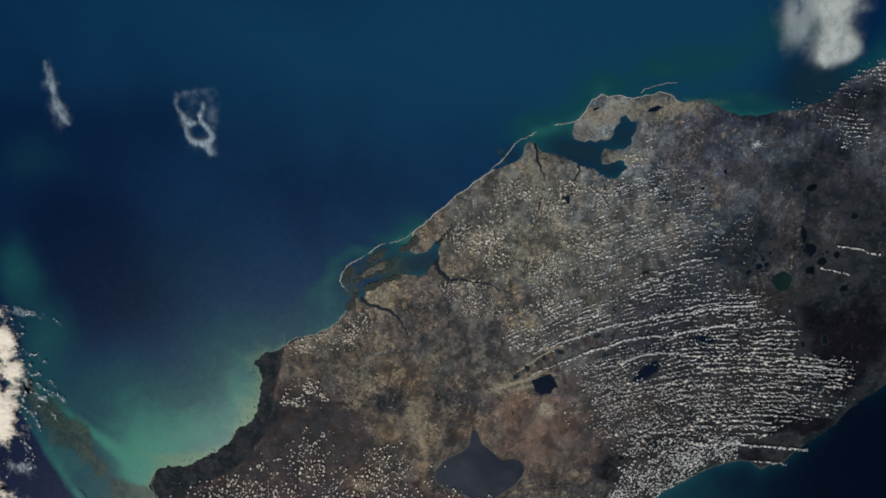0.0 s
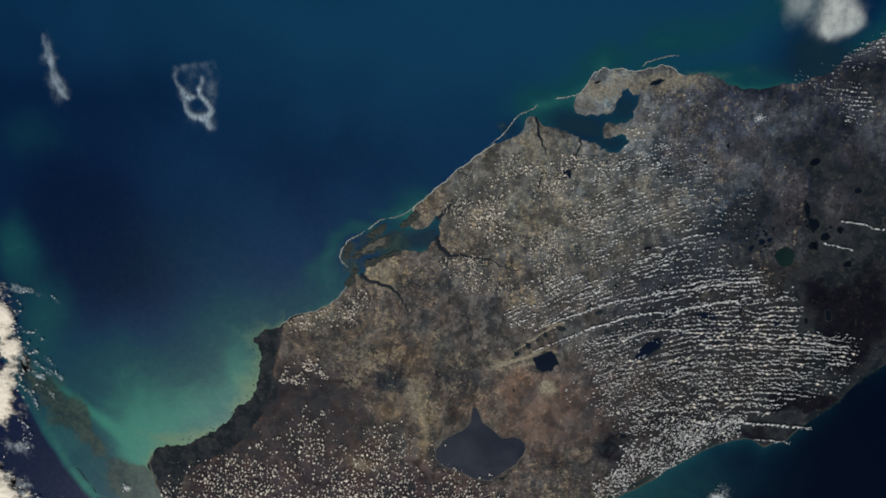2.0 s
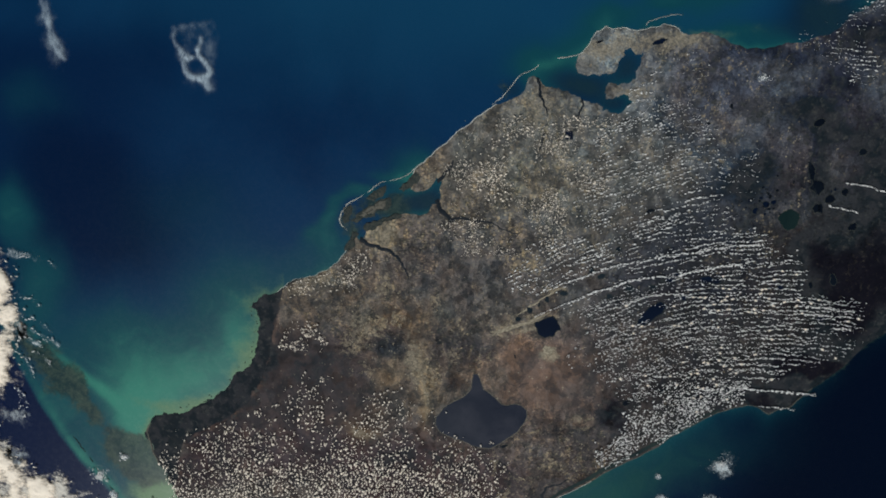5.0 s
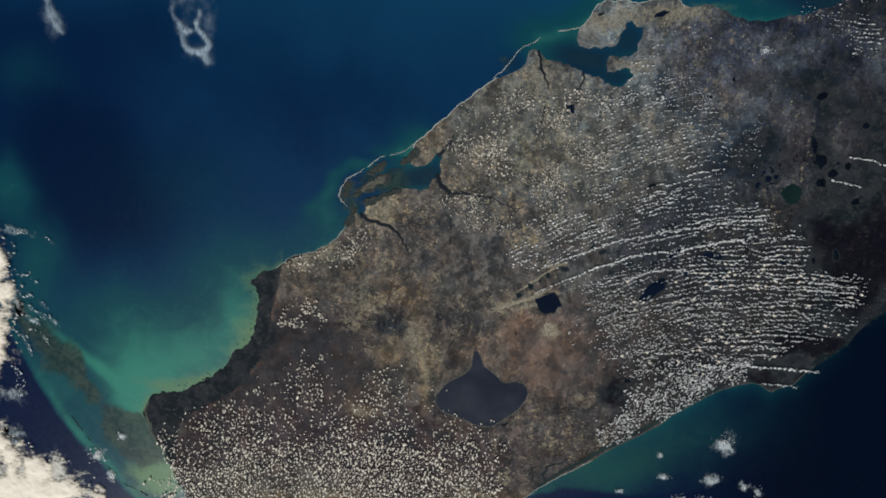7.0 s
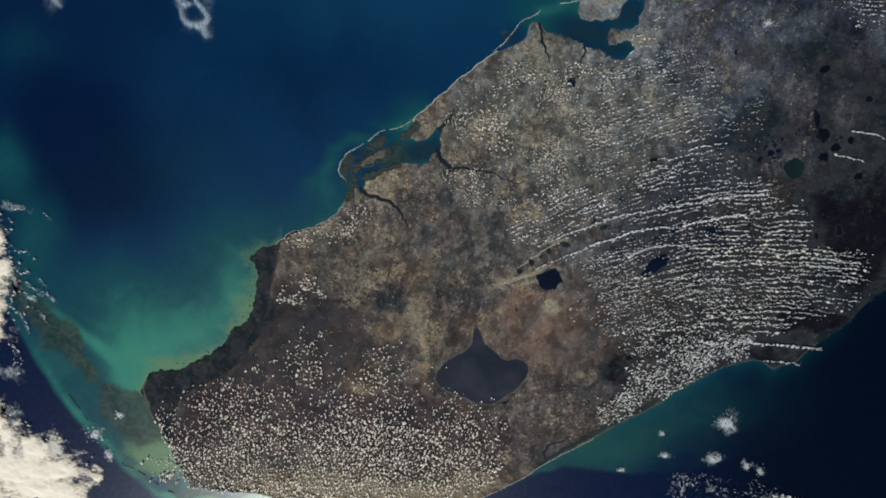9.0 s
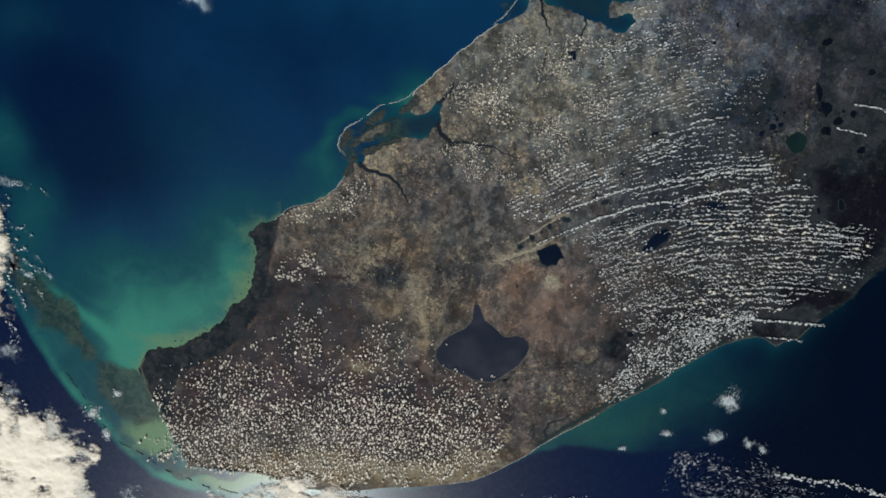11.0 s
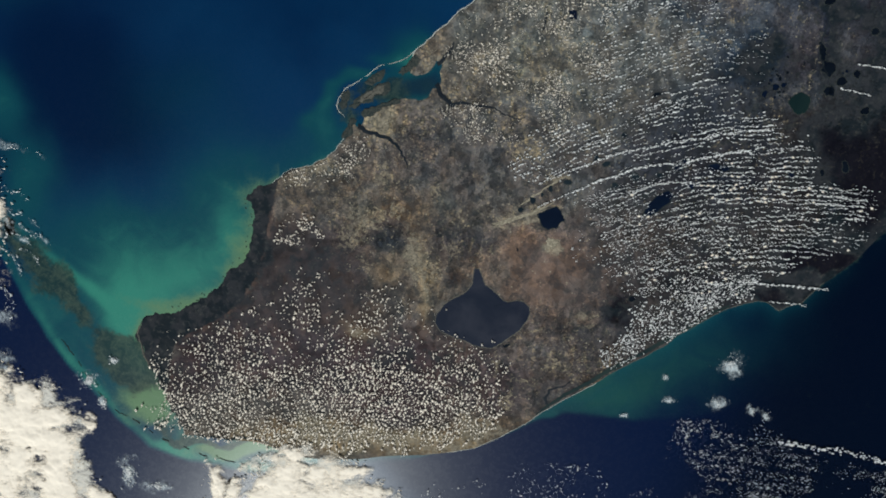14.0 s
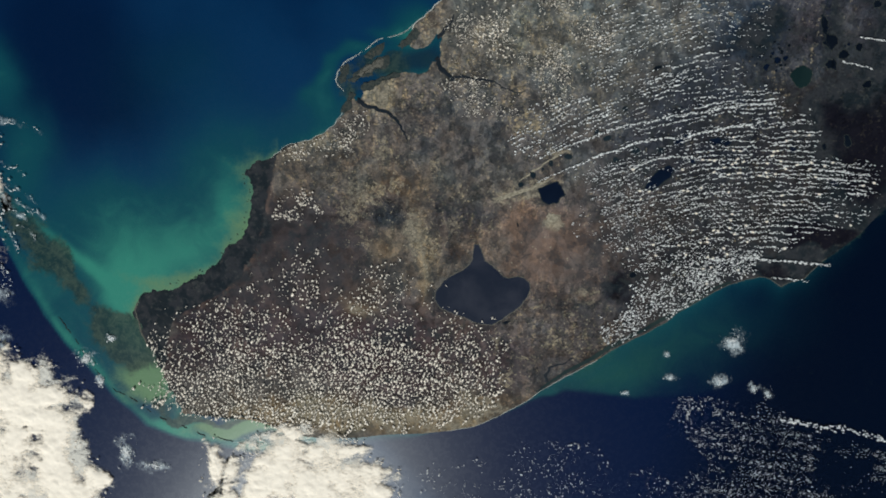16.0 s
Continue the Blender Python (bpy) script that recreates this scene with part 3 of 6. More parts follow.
verts = np.column_stack([X.ravel(), Y.ravel(), drop(X, Y).ravel()])
me = mesh("sea", verts, quads)
paint(me, "shallows", np.stack([teal, green, grass, stream_falloff], -1))
# the northern gulf's colour is lifted to imitate haze; its middle is the deepest
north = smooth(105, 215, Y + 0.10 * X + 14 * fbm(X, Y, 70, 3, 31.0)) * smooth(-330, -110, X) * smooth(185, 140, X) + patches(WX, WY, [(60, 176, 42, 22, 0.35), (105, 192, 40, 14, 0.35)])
core = patches(WX, WY, [(-215, 88, 34, 22, 0.95), (-232, 106, 18, 20, 0.4), (-190, 64, 30, 18, 0.6), (-196, 46, 36, 18, 0.7), (-228, 62, 24, 26, 0.5), (-150, 78, 34, 22, 0.35)])
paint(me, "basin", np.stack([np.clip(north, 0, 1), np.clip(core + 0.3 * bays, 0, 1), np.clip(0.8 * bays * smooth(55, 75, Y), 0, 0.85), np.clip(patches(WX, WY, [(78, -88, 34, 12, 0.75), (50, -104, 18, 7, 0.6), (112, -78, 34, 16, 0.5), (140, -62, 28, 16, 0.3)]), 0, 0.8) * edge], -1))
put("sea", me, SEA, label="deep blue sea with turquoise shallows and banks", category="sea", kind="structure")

# ---- the land ----
DARK_WEST = [
    (-170, -57, 14, 8, 0.9), (-140, -42, 18, 9, 0.7), (-125, -27, 11, 14, 1), (-115, -1, 5, 19, 1), (-113, 14, 6, 6, 0.8),
    (-88, -12, 16, 4, 0.5), (-39, -5, 11, 9, 0.25), (-80, -26, 25, 13, 0.4), (-22, -73, 19, 13, 0.5),
    (-160, -78, 12, 10, 0.2), (-4, -7, 12, 12, 0.4), (-55, 38, 15, 18, 0.4), (-80, 12, 9, 12, 0.4), (-70, -75, 50, 25, 0.45), (-4, -23, 6, 5, 0.6), (7, -85, 10, 7, 0.6), (-86, -20, 24, 14, 0.2)]
# wet woods; rows beyond x 210 are blackened for lens fall-off too
DARK_EAST = [
    (214, 36, 26, 28, 0.55), (228, 50, 14, 40, 0.8), (206, -6, 20, 8, 1.0), (190, -9, 14, 6, 1.6), (200, -4, 10, 5, 1.6), (178, -13, 9, 4, 1.2), (176, -27, 16, 4, 1.2), (182, -20, 22, 8, 0.9), (165, -24, 10, 4, 0.5),
    (204, 51, 18, 15, 1), (194, 59, 12, 12, 0.8), (219, 21, 15, 18, 0.9), (196, -10, 21, 6, 0.9), (161, -27, 12, 3, 0.8),
    (91, -42, 8, 11, 0.8), (83, -39, 6, 3, 0.8), (157, 168, 18, 4, 0.6), (250, 70, 28, 90, 0.8), (218, 58, 34, 70, 0.7)]
DARK_WOODS = [
    (186, 126, 8, 6, 0.9), (176, 134, 12, 6, 0.5), (201, 119, 7, 4, 0.6), (149, 106, 13, 9, 0.55), (194, 95, 10, 7, 0.5),
    (148, 98, 17, 12, 0.9), (181, 136, 12, 6, 0.9), (191, 126, 8, 8, 0.7), (194, 150, 12, 8, 0.7), (208, 173, 10, 12, 0.8), (222, 113, 12, 12, 0.9),
    (123, 139, 7, 4, 0.5), (191, 100, 4, 19, 0.6), (118, 159, 12, 7, 0.35)]
# ground colours by district: x, y, half width, half height, share, then the colour
TONES_NORTH = [
    (60, 100, 56, 36, 0.8, 0.122, 0.116, 0.100), (128, 150, 33, 21, 0.8, 0.0777, 0.0722, 0.0749),
    (71, 166, 12, 12, 0.9, 0.1741, 0.1818, 0.168), (92, 146, 12, 11, 0.6, 0.1313, 0.1327, 0.1279),
    (111, 172, 18, 5, 0.7, 0.137, 0.1327, 0.1161), (171, 169, 27, 7, 0.7, 0.0551, 0.0496, 0.0526),
    (172, 108, 15, 19, 0.75, 0.056, 0.045, 0.042), (206, 131, 18, 17, 0.75, 0.048, 0.039, 0.038),
    (148, 98, 18, 13, 0.9, 0.030, 0.038, 0.050), (181, 136, 13, 7, 0.9, 0.0125, 0.0176, 0.0292),
    (194, 150, 13, 9, 0.8, 0.0172, 0.0184, 0.0292),
]
# easternmost tones are set darker than the ground, for the same fall-off
TONES_EAST = [
    (165, 165, 32, 5, 0.85, 0.026, 0.030, 0.040), (200, 176, 18, 10, 0.8, 0.026, 0.028, 0.038),
    (208, 173, 10, 12, 0.8, 0.0085, 0.012, 0.0208), (222, 113, 14, 15, 0.9, 0.0066, 0.0074, 0.0139),
    (133, 50, 52, 34, 0.8, 0.044, 0.048, 0.059), (211, 46, 25, 28, 0.95, 0.009, 0.0084, 0.0125),
    (193, 67, 12, 9, 0.6, 0.0263, 0.0214, 0.0249), (228, 11, 19, 29, 0.95, 0.0066, 0.0064, 0.0111),
    (201, -3, 28, 7, 0.8, 0.0096, 0.009, 0.0139), (133, -19, 30, 18, 0.8, 0.034, 0.034, 0.040),
    (91, -42, 8, 13, 0.8, 0.0208, 0.0214, 0.0294), (174, 94, 12, 9, 0.5, 0.0535, 0.0391, 0.0369),
]
TONES_MIDDLE = [
    (34, -9, 35, 26, 0.8, 0.128, 0.105, 0.086), (56, -25, 26, 20, 0.7, 0.118, 0.096, 0.078),
    (-37, 2, 22, 23, 0.7, 0.123, 0.1023, 0.0763), (-20, -14, 5, 22, 0.45, 0.138, 0.122, 0.092),
    (-53, 40, 19, 19, 0.6, 0.1151, 0.1023, 0.0907), (-12, 48, 28, 22, 0.6, 0.0953, 0.09, 0.0907),
    (25, 56, 34, 22, 0.7, 0.1, 0.0973, 0.0959), (-43, 2, 10, 9, 0.7, 0.0455, 0.0447, 0.0516),
    (-47, 62, 9, 7, 0.9, 0.1775, 0.1678, 0.1303), (-67, 46, 12, 9, 0.5, 0.0953, 0.0923, 0.0858),
    (-86, 32, 16, 6, 0.7, 0.1257, 0.124, 0.1066),
]
TONES_MARSH = [
    (-80, -16, 38, 19, 0.8, 0.0596, 0.0513, 0.0542), (-105, -20, 22, 16, 0.9, 0.0475, 0.0387, 0.0439),
    (-109, -63, 55, 30, 0.8, 0.056, 0.0464, 0.0524), (-35, -80, 55, 27, 0.8, 0.056, 0.0432, 0.0489),
    (-131, -34, 16, 19, 0.9, 0.0206, 0.0204, 0.0281), (-165, -62, 23, 15, 0.95, 0.0168, 0.0166, 0.0234),
    (-156, -85, 20, 20, 0.7, 0.0318, 0.0269, 0.0334), (-113, 2, 5, 22, 0.9, 0.0246, 0.0235, 0.0281),
    (-57, -51, 8, 6, 0.9, 0.150, 0.122, 0.084), (-80, -125, 46, 8, 0.9, 0.1883, 0.1545, 0.0907),
    (-21, -120, 46, 8, 0.9, 0.1743, 0.1387, 0.0812),
]
TONES_LATE = [
    (150, 108, 15, 11, 0.9, 0.018, 0.030, 0.040), (143, 97, 9, 8, 0.7, 0.022, 0.034, 0.044), (178, 133, 10, 7, 0.8, 0.016, 0.026, 0.036),
    (133, 126, 9, 6, 0.55, 0.115, 0.092, 0.076), (102, 139, 5, 8, 0.7, 0.046, 0.055, 0.062), (110, 124, 5, 8, 0.7, 0.042, 0.052, 0.060), (122, 118, 10, 4, 0.7, 0.042, 0.052, 0.060), (185, 110, 6, 17, 0.8, 0.016, 0.021, 0.030), (170, 112, 13, 10, 0.7, 0.082, 0.066, 0.058), (207, 108, 9, 9, 0.6, 0.070, 0.056, 0.050),
    (-41, -21, 8, 5, 0.85, 0.135, 0.110, 0.080), (-11, -4, 11, 9, 0.6, 0.056, 0.054, 0.060), (8, 0, 12, 8, 0.6, 0.056, 0.053, 0.058),
    (-40, -6, 8, 7, 0.8, 0.040, 0.044, 0.050), (-169, -70, 6, 7, 0.8, 0.085, 0.080, 0.072)]
TONES_SOUTHEAST = [
    (61, -69, 35, 16, 0.8, 0.0883, 0.0845, 0.0781), (20, -84, 16, 20, 0.7, 0.0564, 0.0474, 0.0516),
    (25, -113, 19, 7, 0.7, 0.1287, 0.1064, 0.0735), (72, -49, 9, 5, 0.6, 0.1649, 0.1373, 0.1028),
    (49, -1, 3, 2, 1, 0.3355, 0.3147, 0.2187), (-23, -27, 3, 19, 0.6, 0.2141, 0.173, 0.1083),
    (-4, -24, 6, 5, 0.7, 0.0466, 0.0383, 0.0369), (-126, -64, 3, 10, 0.5, 0.0975, 0.0654, 0.0571),
    (41, 18, 21, 3, 0.5, 0.1715, 0.1661, 0.1318),
]
# single woods and burnt tracts: x, y, half width, half height
TRACTS = [
    (-53, 14.4, 7, 5.5), (-41.4, -2.5, 8, 8.5), (-34.7, 27.8, 7, 3.2), (-67.3, 31, 9, 6), (-19.4, 36.7, 6, 5), (-7.8, 18.8, 7, 9), (4.6, 27.7, 3.6, 9), (-15.7, 57.6, 12, 6.5), (16.5, 44.8, 6, 6),
    (8.2, 5, 7, 9.5), (-6.6, 3.1, 7, 6), (98.5, -30, 8, 3), (93.3, -42.9, 5, 8), (83.5, -41.9, 6, 1.7), (76.8, -13.8, 6, 5), (115.9, -21.9, 6, 4.5),
    (27, -63.4, 3.5, 2), (-6.4, -28, 1.8, 6), (-4, -19, 3.5, 2.4), (3, -16, 5, 1.6), (90.4, -35.3, 11, 6), (56, -51.9, 6, 1.6), (60.7, -47.9, 7, 1.6)]
TRACTS_NORTH = [(156, 109, 11, 8), (147, 101, 8, 6), (176, 133, 7, 5), (186, 121, 3.5, 8), (185, 97, 5, 9), (103, 134, 3, 8), (109, 123, 6, 3), (211, 82, 9, 6), (207, 57, 9, 5)]
# pale pasture, groves and bare ground in crumbs
CRUMBS_WEST = [
    (-57.4, 37, 4, 5), (-43.3, 33.2, 6, 7), (-45.8, 10.4, 7, 4.5), (-50.1, 4.4, 7, 4), (-62.9, -3.3, 6, 9), (-52.1, -19, 2.8, 7), (-35.9, 15, 4, 4), (-27, -9.3, 3.4, 7), (-19.1, -11.9, 5, 8),
    (-2.1, -6.9, 4, 7), (-23.2, -19.4, 4, 7), (-14.6, -20.6, 3.2, 7), (-0.2, 10.5, 1.8, 9), (-15, 25.6, 3, 5), (-77.2, 36.3, 14, 4.5), (-94.4, 28.7, 9, 6)]
CRUMBS_EAST = [
    (24.5, 10.5, 9, 2.4), (33, 13.5, 8, 1.6), (44.1, 19, 12, 1.6), (48.9, 33.2, 12, 2.0), (50, -1, 3.4, 2.6), (18.5, -6.2, 2.5, 4.5), (34.4, 48.1, 12, 7), (73, -48.7, 4, 2.2), (77.4, -40.9, 4, 2.6), (42.5, -52.4, 6, 1.7),
    (53.3, -69.6, 5, 1.6), (62.4, -56.8, 2.3, 1.3), (119, -30, 6, 2.3), (22.4, -72.8, 2.6, 6), (53.5, -73.5, 6, 1.8), (36, -82, 9, 3), (30, -94, 4, 7)]
PALES = [
    (-52, 2, 10, 16, 0.45), (-27, -8, 7, 14, 0.5), (-60, 12, 12, 8, 0.4), (24, 10.4, 8, 1.8, 1.2), (36, 15, 9, 1.6, 1.0), (47, 20, 8, 1.6, 0.9), (125, 117, 7, 4, 0.4),
    (71, 168, 9, 8, 1), (91, 168, 18, 6, 0.6), (87, 143, 7.5, 6, 0.8), (111, 170, 15, 6, 0.8), (-47, 62, 6.7, 5.3, 1),
    (-61, 54, 3, 3, 0.6), (-19, 92, 9, 7, 0.7), (-86, 33, 12, 6, 0.7), (-80, -125, 43, 7, 1), (-28, -120, 43, 7, 1),
    (18, -114, 16, 6, 0.7), (64, -69, 25, 10, 0.35), (50, -1, 3.2, 2.6, 2.2), (-23, -30, 2.5, 19, 0.6), (-29, -14, 2, 12, 0.6),
    (78, 56, 21, 15, 0.4), (38, 136, 15, 12, 0.5), (69, -48, 4.4, 2.6, 0.8), (41, 19, 14, 3, 0.5), (-57, -52, 6, 5, 1.0), (45, 100, 50, 40, 0.32), (100, 150, 50, 25, 0.2)]

xs = np.array(list(np.arange(-192, 262, 0.75)) + list(np.arange(265, 530, 6)))
ys = np.array(list(np.arange(-142, 212, 0.75)) + list(np.arange(216, 340, 6)))
X, Y, quads = sheet(xs, ys)
far = shore_distance(X, Y, SHORE, 2.2)
land_in = inside(X, Y, SHORE)
sdf = np.where(land_in, far, -far)
INNER_EDGE = fractal([(-86, 38.5), (-91, 34), (-100.6, 28.2), (-103.5, 20), (-105.1, 11.3), (-107.9, -2.3), (-110.6, -14.4), (-116.4, -29.6), (-124.3, -41.1), (-131.4, -48.2), (-139.3, -54.0), (-150.6, -60.5), (-160.9, -65.8), (-166.2, -78.0), (-169.3, -98.8), (-170.9, -115.6)], 0.06, 3)
strand = [tuple(p) for p in INNER_EDGE]
edge_gap = np.minimum(shore_distance(X, Y, strand + strand[-2:0:-1], 12.0), 12.0)
seaward = inside(X + 1.6 * fbm(X, Y, 7, 4, 3.3), Y + 1.6 * fbm(X, Y, 7, 4, 8.3), strand + [(-240, -116), (-240, 60), (-86, 60)])
swamp = np.where(seaward, 1.0, 0.0) * smooth(0.2, 1.6, edge_gap)
relief = 0.014 * fbm(X, Y, 9, 3, 2.0)
Z = drop(X, Y) + np.clip(0.22 * sdf, -0.35, 0.26) + relief * smooth(0.6, 2.0, sdf)
verts = np.column_stack([X.ravel(), Y.ravel(), Z.ravel()])
WX, WY = X + 6 * fbm(X, Y, 20, 4, 1.3), Y + 6 * fbm(X, Y, 20, 4, 6.6)
dark = patches(WX, WY, DARK_WEST) + patches(WX, WY, DARK_EAST) + patches(WX, WY, DARK_WOODS) + swamp
dark = np.where(X < 100, np.minimum(dark, 1.1), dark)
plain = np.where(seaward, 0.0, 1.0) * smooth(-50, -80, X + 0.35 * Y) * smooth(14, 0, Y + 0.15 * (X + 100)) * smooth(-75, -40, Y)
cover = np.stack([dark, np.clip(plain + 0.5 * smooth(-40, -70, Y) * smooth(10, -20, X) + 0.4 * swamp + patches(WX, WY, [(42, -14, 28, 20, 1.0), (66, -28, 18, 12, 0.7), (-41, -21, 9, 6, 0.6)]), 0, 1), patches(WX, WY, PALES), np.clip(0.42 + 0.4 * smooth(30, 70, Y) + 0.5 * fbm(X, Y, 40, 3, 8.0) + 0.6 * patches(X, Y, [(-45, 10, 30, 40, 1), (60, -58, 34, 22, 1.5), (50, 100, 50, 30, 0.4)]), 0.1, 1.4)], -1).reshape(-1, 4)
DX, DY = X + 2.2 * fbm(X, Y, 7, 3, 21.3), Y + 2.2 * fbm(X, Y, 7, 3, 27.1)


def tracts(rows):
    return np.clip(sum(np.exp(-(((DX - x) / a) ** 2 + ((DY - y) / b) ** 2) ** 1.6) for x, y, a, b in rows), 0, 1)


plots = np.stack([tracts(TRACTS) + tracts(TRACTS_NORTH), tracts(CRUMBS_WEST) + tracts(CRUMBS_EAST), 0 * X, 0 * X], -1).reshape(-1, 4)
tone = np.empty(X.shape + (4,))
tone[...] = (0.092, 0.088, 0.080, 1.0)
for x, y, rx, ry, share, *colour in TONES_NORTH + TONES_MIDDLE + TONES_MARSH + TONES_EAST + TONES_SOUTHEAST + TONES_LATE:
    q = ((WX - x) / rx) ** 2 + ((WY - y) / ry) ** 2
    w = (min(0.97, 1.22 * share) * np.exp(-(q / 1.3) ** 1.6))[..., None]
    tone[..., :3] = tone[..., :3] * (1 - w) + np.array(colour) * w
# a pale rim behind the mangroves, and the flat wet prairie beyond it
tone[..., :3] = tone[..., :3] * (1 - 0.85 * plain[..., None]) + np.array((0.042, 0.039, 0.042)) * 0.85 * plain[..., None]
rim = (np.where(seaward, 0.25, 1.0) * np.exp(-(edge_gap / 1.7) ** 2) * smooth(20, 5, Y) * (0.15 + 0.65 * smooth(-72, -52, Y)))[..., None]
tone[..., :3] = tone[..., :3] * (1 - rim) + np.array((0.105, 0.079, 0.068)) * rim
# eastern woods, painted darker than their own colour for the lens fall-off
woods = smooth(150, 220, X + 8 * fbm(X, Y, 40, 4, 12.0))[..., None] * (0.85 - 0.6 * smooth(55, 95, Y))[..., None]
tone[..., :3] = tone[..., :3] * (1 - woods) + np.array((0.0215, 0.0175, 0.0205)) * woods
# north-east woods, darkened further eastward to imitate lens fall-off
woods_falloff = smooth(188, 232, X + 0.35 * (20 - Y) + 10 * fbm(X, Y, 30, 4, 15.0))[..., None] * (0.8 - 0.68 * smooth(55, 95, Y))[..., None]
tone[..., :3] = tone[..., :3] * (1 - woods_falloff) + np.array((0.0085, 0.0075, 0.0100)) * woods_falloff
# tone takes on lens fall-off eastward and a blue haze tint northward
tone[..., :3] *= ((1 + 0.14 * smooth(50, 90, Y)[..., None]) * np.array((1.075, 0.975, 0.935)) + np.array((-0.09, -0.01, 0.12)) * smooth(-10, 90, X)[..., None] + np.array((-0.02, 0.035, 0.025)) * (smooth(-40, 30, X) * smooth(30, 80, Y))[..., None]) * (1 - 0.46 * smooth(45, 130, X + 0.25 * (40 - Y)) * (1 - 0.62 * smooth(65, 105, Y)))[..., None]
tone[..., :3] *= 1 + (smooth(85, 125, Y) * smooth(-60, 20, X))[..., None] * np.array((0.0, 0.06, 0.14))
tone[..., :3] *= 1 + (smooth(5, 40, X) * smooth(30, 0, Y) * smooth(135, 100, X))[..., None] * np.array((0.07, 0.0, -0.01))
# far north-east: blue haze tint put into the ground colour
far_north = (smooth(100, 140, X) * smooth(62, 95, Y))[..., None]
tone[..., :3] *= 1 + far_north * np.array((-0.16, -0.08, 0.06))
tone = tone.reshape(-1, 4)
verts, quads, used = prune(verts, quads, sdf.ravel() > -1.5)
me = mesh("ground", verts, quads)
paint(me, "cover", cover[used])
paint(me, "plots", plots[used])
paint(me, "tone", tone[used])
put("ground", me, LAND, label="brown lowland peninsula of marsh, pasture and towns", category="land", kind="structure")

# ---- beaches, barrier islands, keys ----
def strip(name, points, width, height, material, label, category, rough=0.05, group="", kind="", taper=True):
    line = fractal(points, rough, 3)
    return put(name, ribbon(name, line, width, height, material, taper), material, None, label, category, group, kind)


west_beach = [p for p in COAST[0] if p[0] < 112][:]
put("beach", ribbon("beach", west_beach, 0.36, 0.10, BEACH), BEACH, label="pale sand beach along the gulf towns", category="beach", kind="structure")
put("beach", ribbon("beach", COAST[2][24:76], 0.5, 0.10, BEACH), BEACH, label="narrow pale sand beach facing the gulf", category="beach", kind="structure")
put("beach", ribbon("beach", COAST[2][264:], 0.26, 0.10, BEACH), BEACH, label="thin sand beach below the coastal towns", category="beach", kind="structure")
put("beach", ribbon("beach", [p for p in COAST[4][72:260] if p.x > 80], 0.42, 0.10, SCRUB), SCRUB, label="wooded barrier beach below the cape", category="beach", kind="structure")
put("beach", ribbon("beach", [p for p in COAST[4][72:260] if p.x <= 80], 0.30, 0.10, BEACH), BEACH, label="long straight sand beach on the ocean side", category="beach", kind="structure")

put("beach", ribbon("beach", fractal([(-183.2, -56.5), (-185.8, -62.2), (-183.6, -69.5), (-182.6, -76), (-180.2, -81), (-178.4, -84.2)], 0.08, 3), (0.5, 1.2, 0.9, 1.3, 0.8, 0.3), 0.30, SCRUB, skirt=-0.1), SCRUB, label="tan sandy rim of the mangrove cape", category="beach", kind="structure")
BARRIERS = [
    ([(37.4, 156.1), (34.5, 153.6), (28.6, 151), (22.8, 144.2), (18.4, 138.6), (12.8, 134.5)], 1.0, "long thin barrier island beside a dark bay"),
    ([(46.3, 159.3), (52.3, 160.3), (57.6, 161.7)], 1.1, "sandy spit at the mouth of the bay"),
    ([(-26.9, 100), (-31.5, 96), (-37.8, 93.2), (-41.6, 92.5)], 0.9, "narrow barrier island before the harbour"),
    ([(-43.1, 92.1), (-46.6, 91), (-50.4, 88), (-53.6, 85.6)], 1.1, "thin barrier island with a pale gulf beach"),
    ([(-54.8, 84.9), (-59.9, 81.5), (-64.7, 78.7), (-67.9, 73.7), (-68.9, 69.8), (-67.6, 66.9), (-64.4, 63.7)], 1.3, "hook-shaped barrier island at the coast's corner"),
    ([(-63.4, 55.8), (-65.7, 51.7), (-69.6, 46.2)], 0.8, "short barrier island close to the mainland"),
    ([(110.4, 183), (104.5, 182.8), (98.7, 181.2), (93.5, 179.4), (91.3, 177)], 0.8, "chain of low sand islands off the coast")]
def low_island(name, points, width, label, group, sand=BEACH, wood=SCRUB, rough=0.06, lean=0.0, share=0.36):
    """A low island: a sand rim with a wooded core lying on it."""
    line = fractal(points, rough, 3)
    top = tagged(new(name), label, "island", group)
    put("sand_rim", ribbon("sand_rim", line, width, 0.12, sand, True), sand, top)
    core = [Vector((p[0] + lean * 0.3, p[1] - lean * 0.3)) for p in line[2:-2]]
    put("wooded_core", ribbon("wooded_core", core, width * share, 0.20, wood, True), wood, top)
    return top


for points, width, label in BARRIERS:
    low_island("barrier_island", points, width * 0.55, label, "barrier islands", lean=width * 0.25)


def flat_island(outline, label, core, edge):
    top = tagged(new("mangrove_island"), label, "island", "harbour islands")
    line = fractal(outline, 0.24, 4, True)
    put("mangrove_edge", blob("mangrove_edge", line, 0.12, lip=0.2), edge, top)
    c = sum(line, Vector((0, 0))) / len(line)
    put("scrub_core", blob("scrub_core", [c + (p - c) * 0.62 + Vector((0.6, 0.8)) for p in line], 0.17, lip=0.03), core, top)


flat_island([(-39.8, 82.8), (-40, 78.6), (-47, 76.0), (-53.5, 71.6), (-59.9, 68.4), (-63.4, 69.6), (-58.3, 74.2), (-50.3, 78), (-44, 82.4)], "long wooded island inside the harbour", SCRUB, MANGROVE_FLAT)
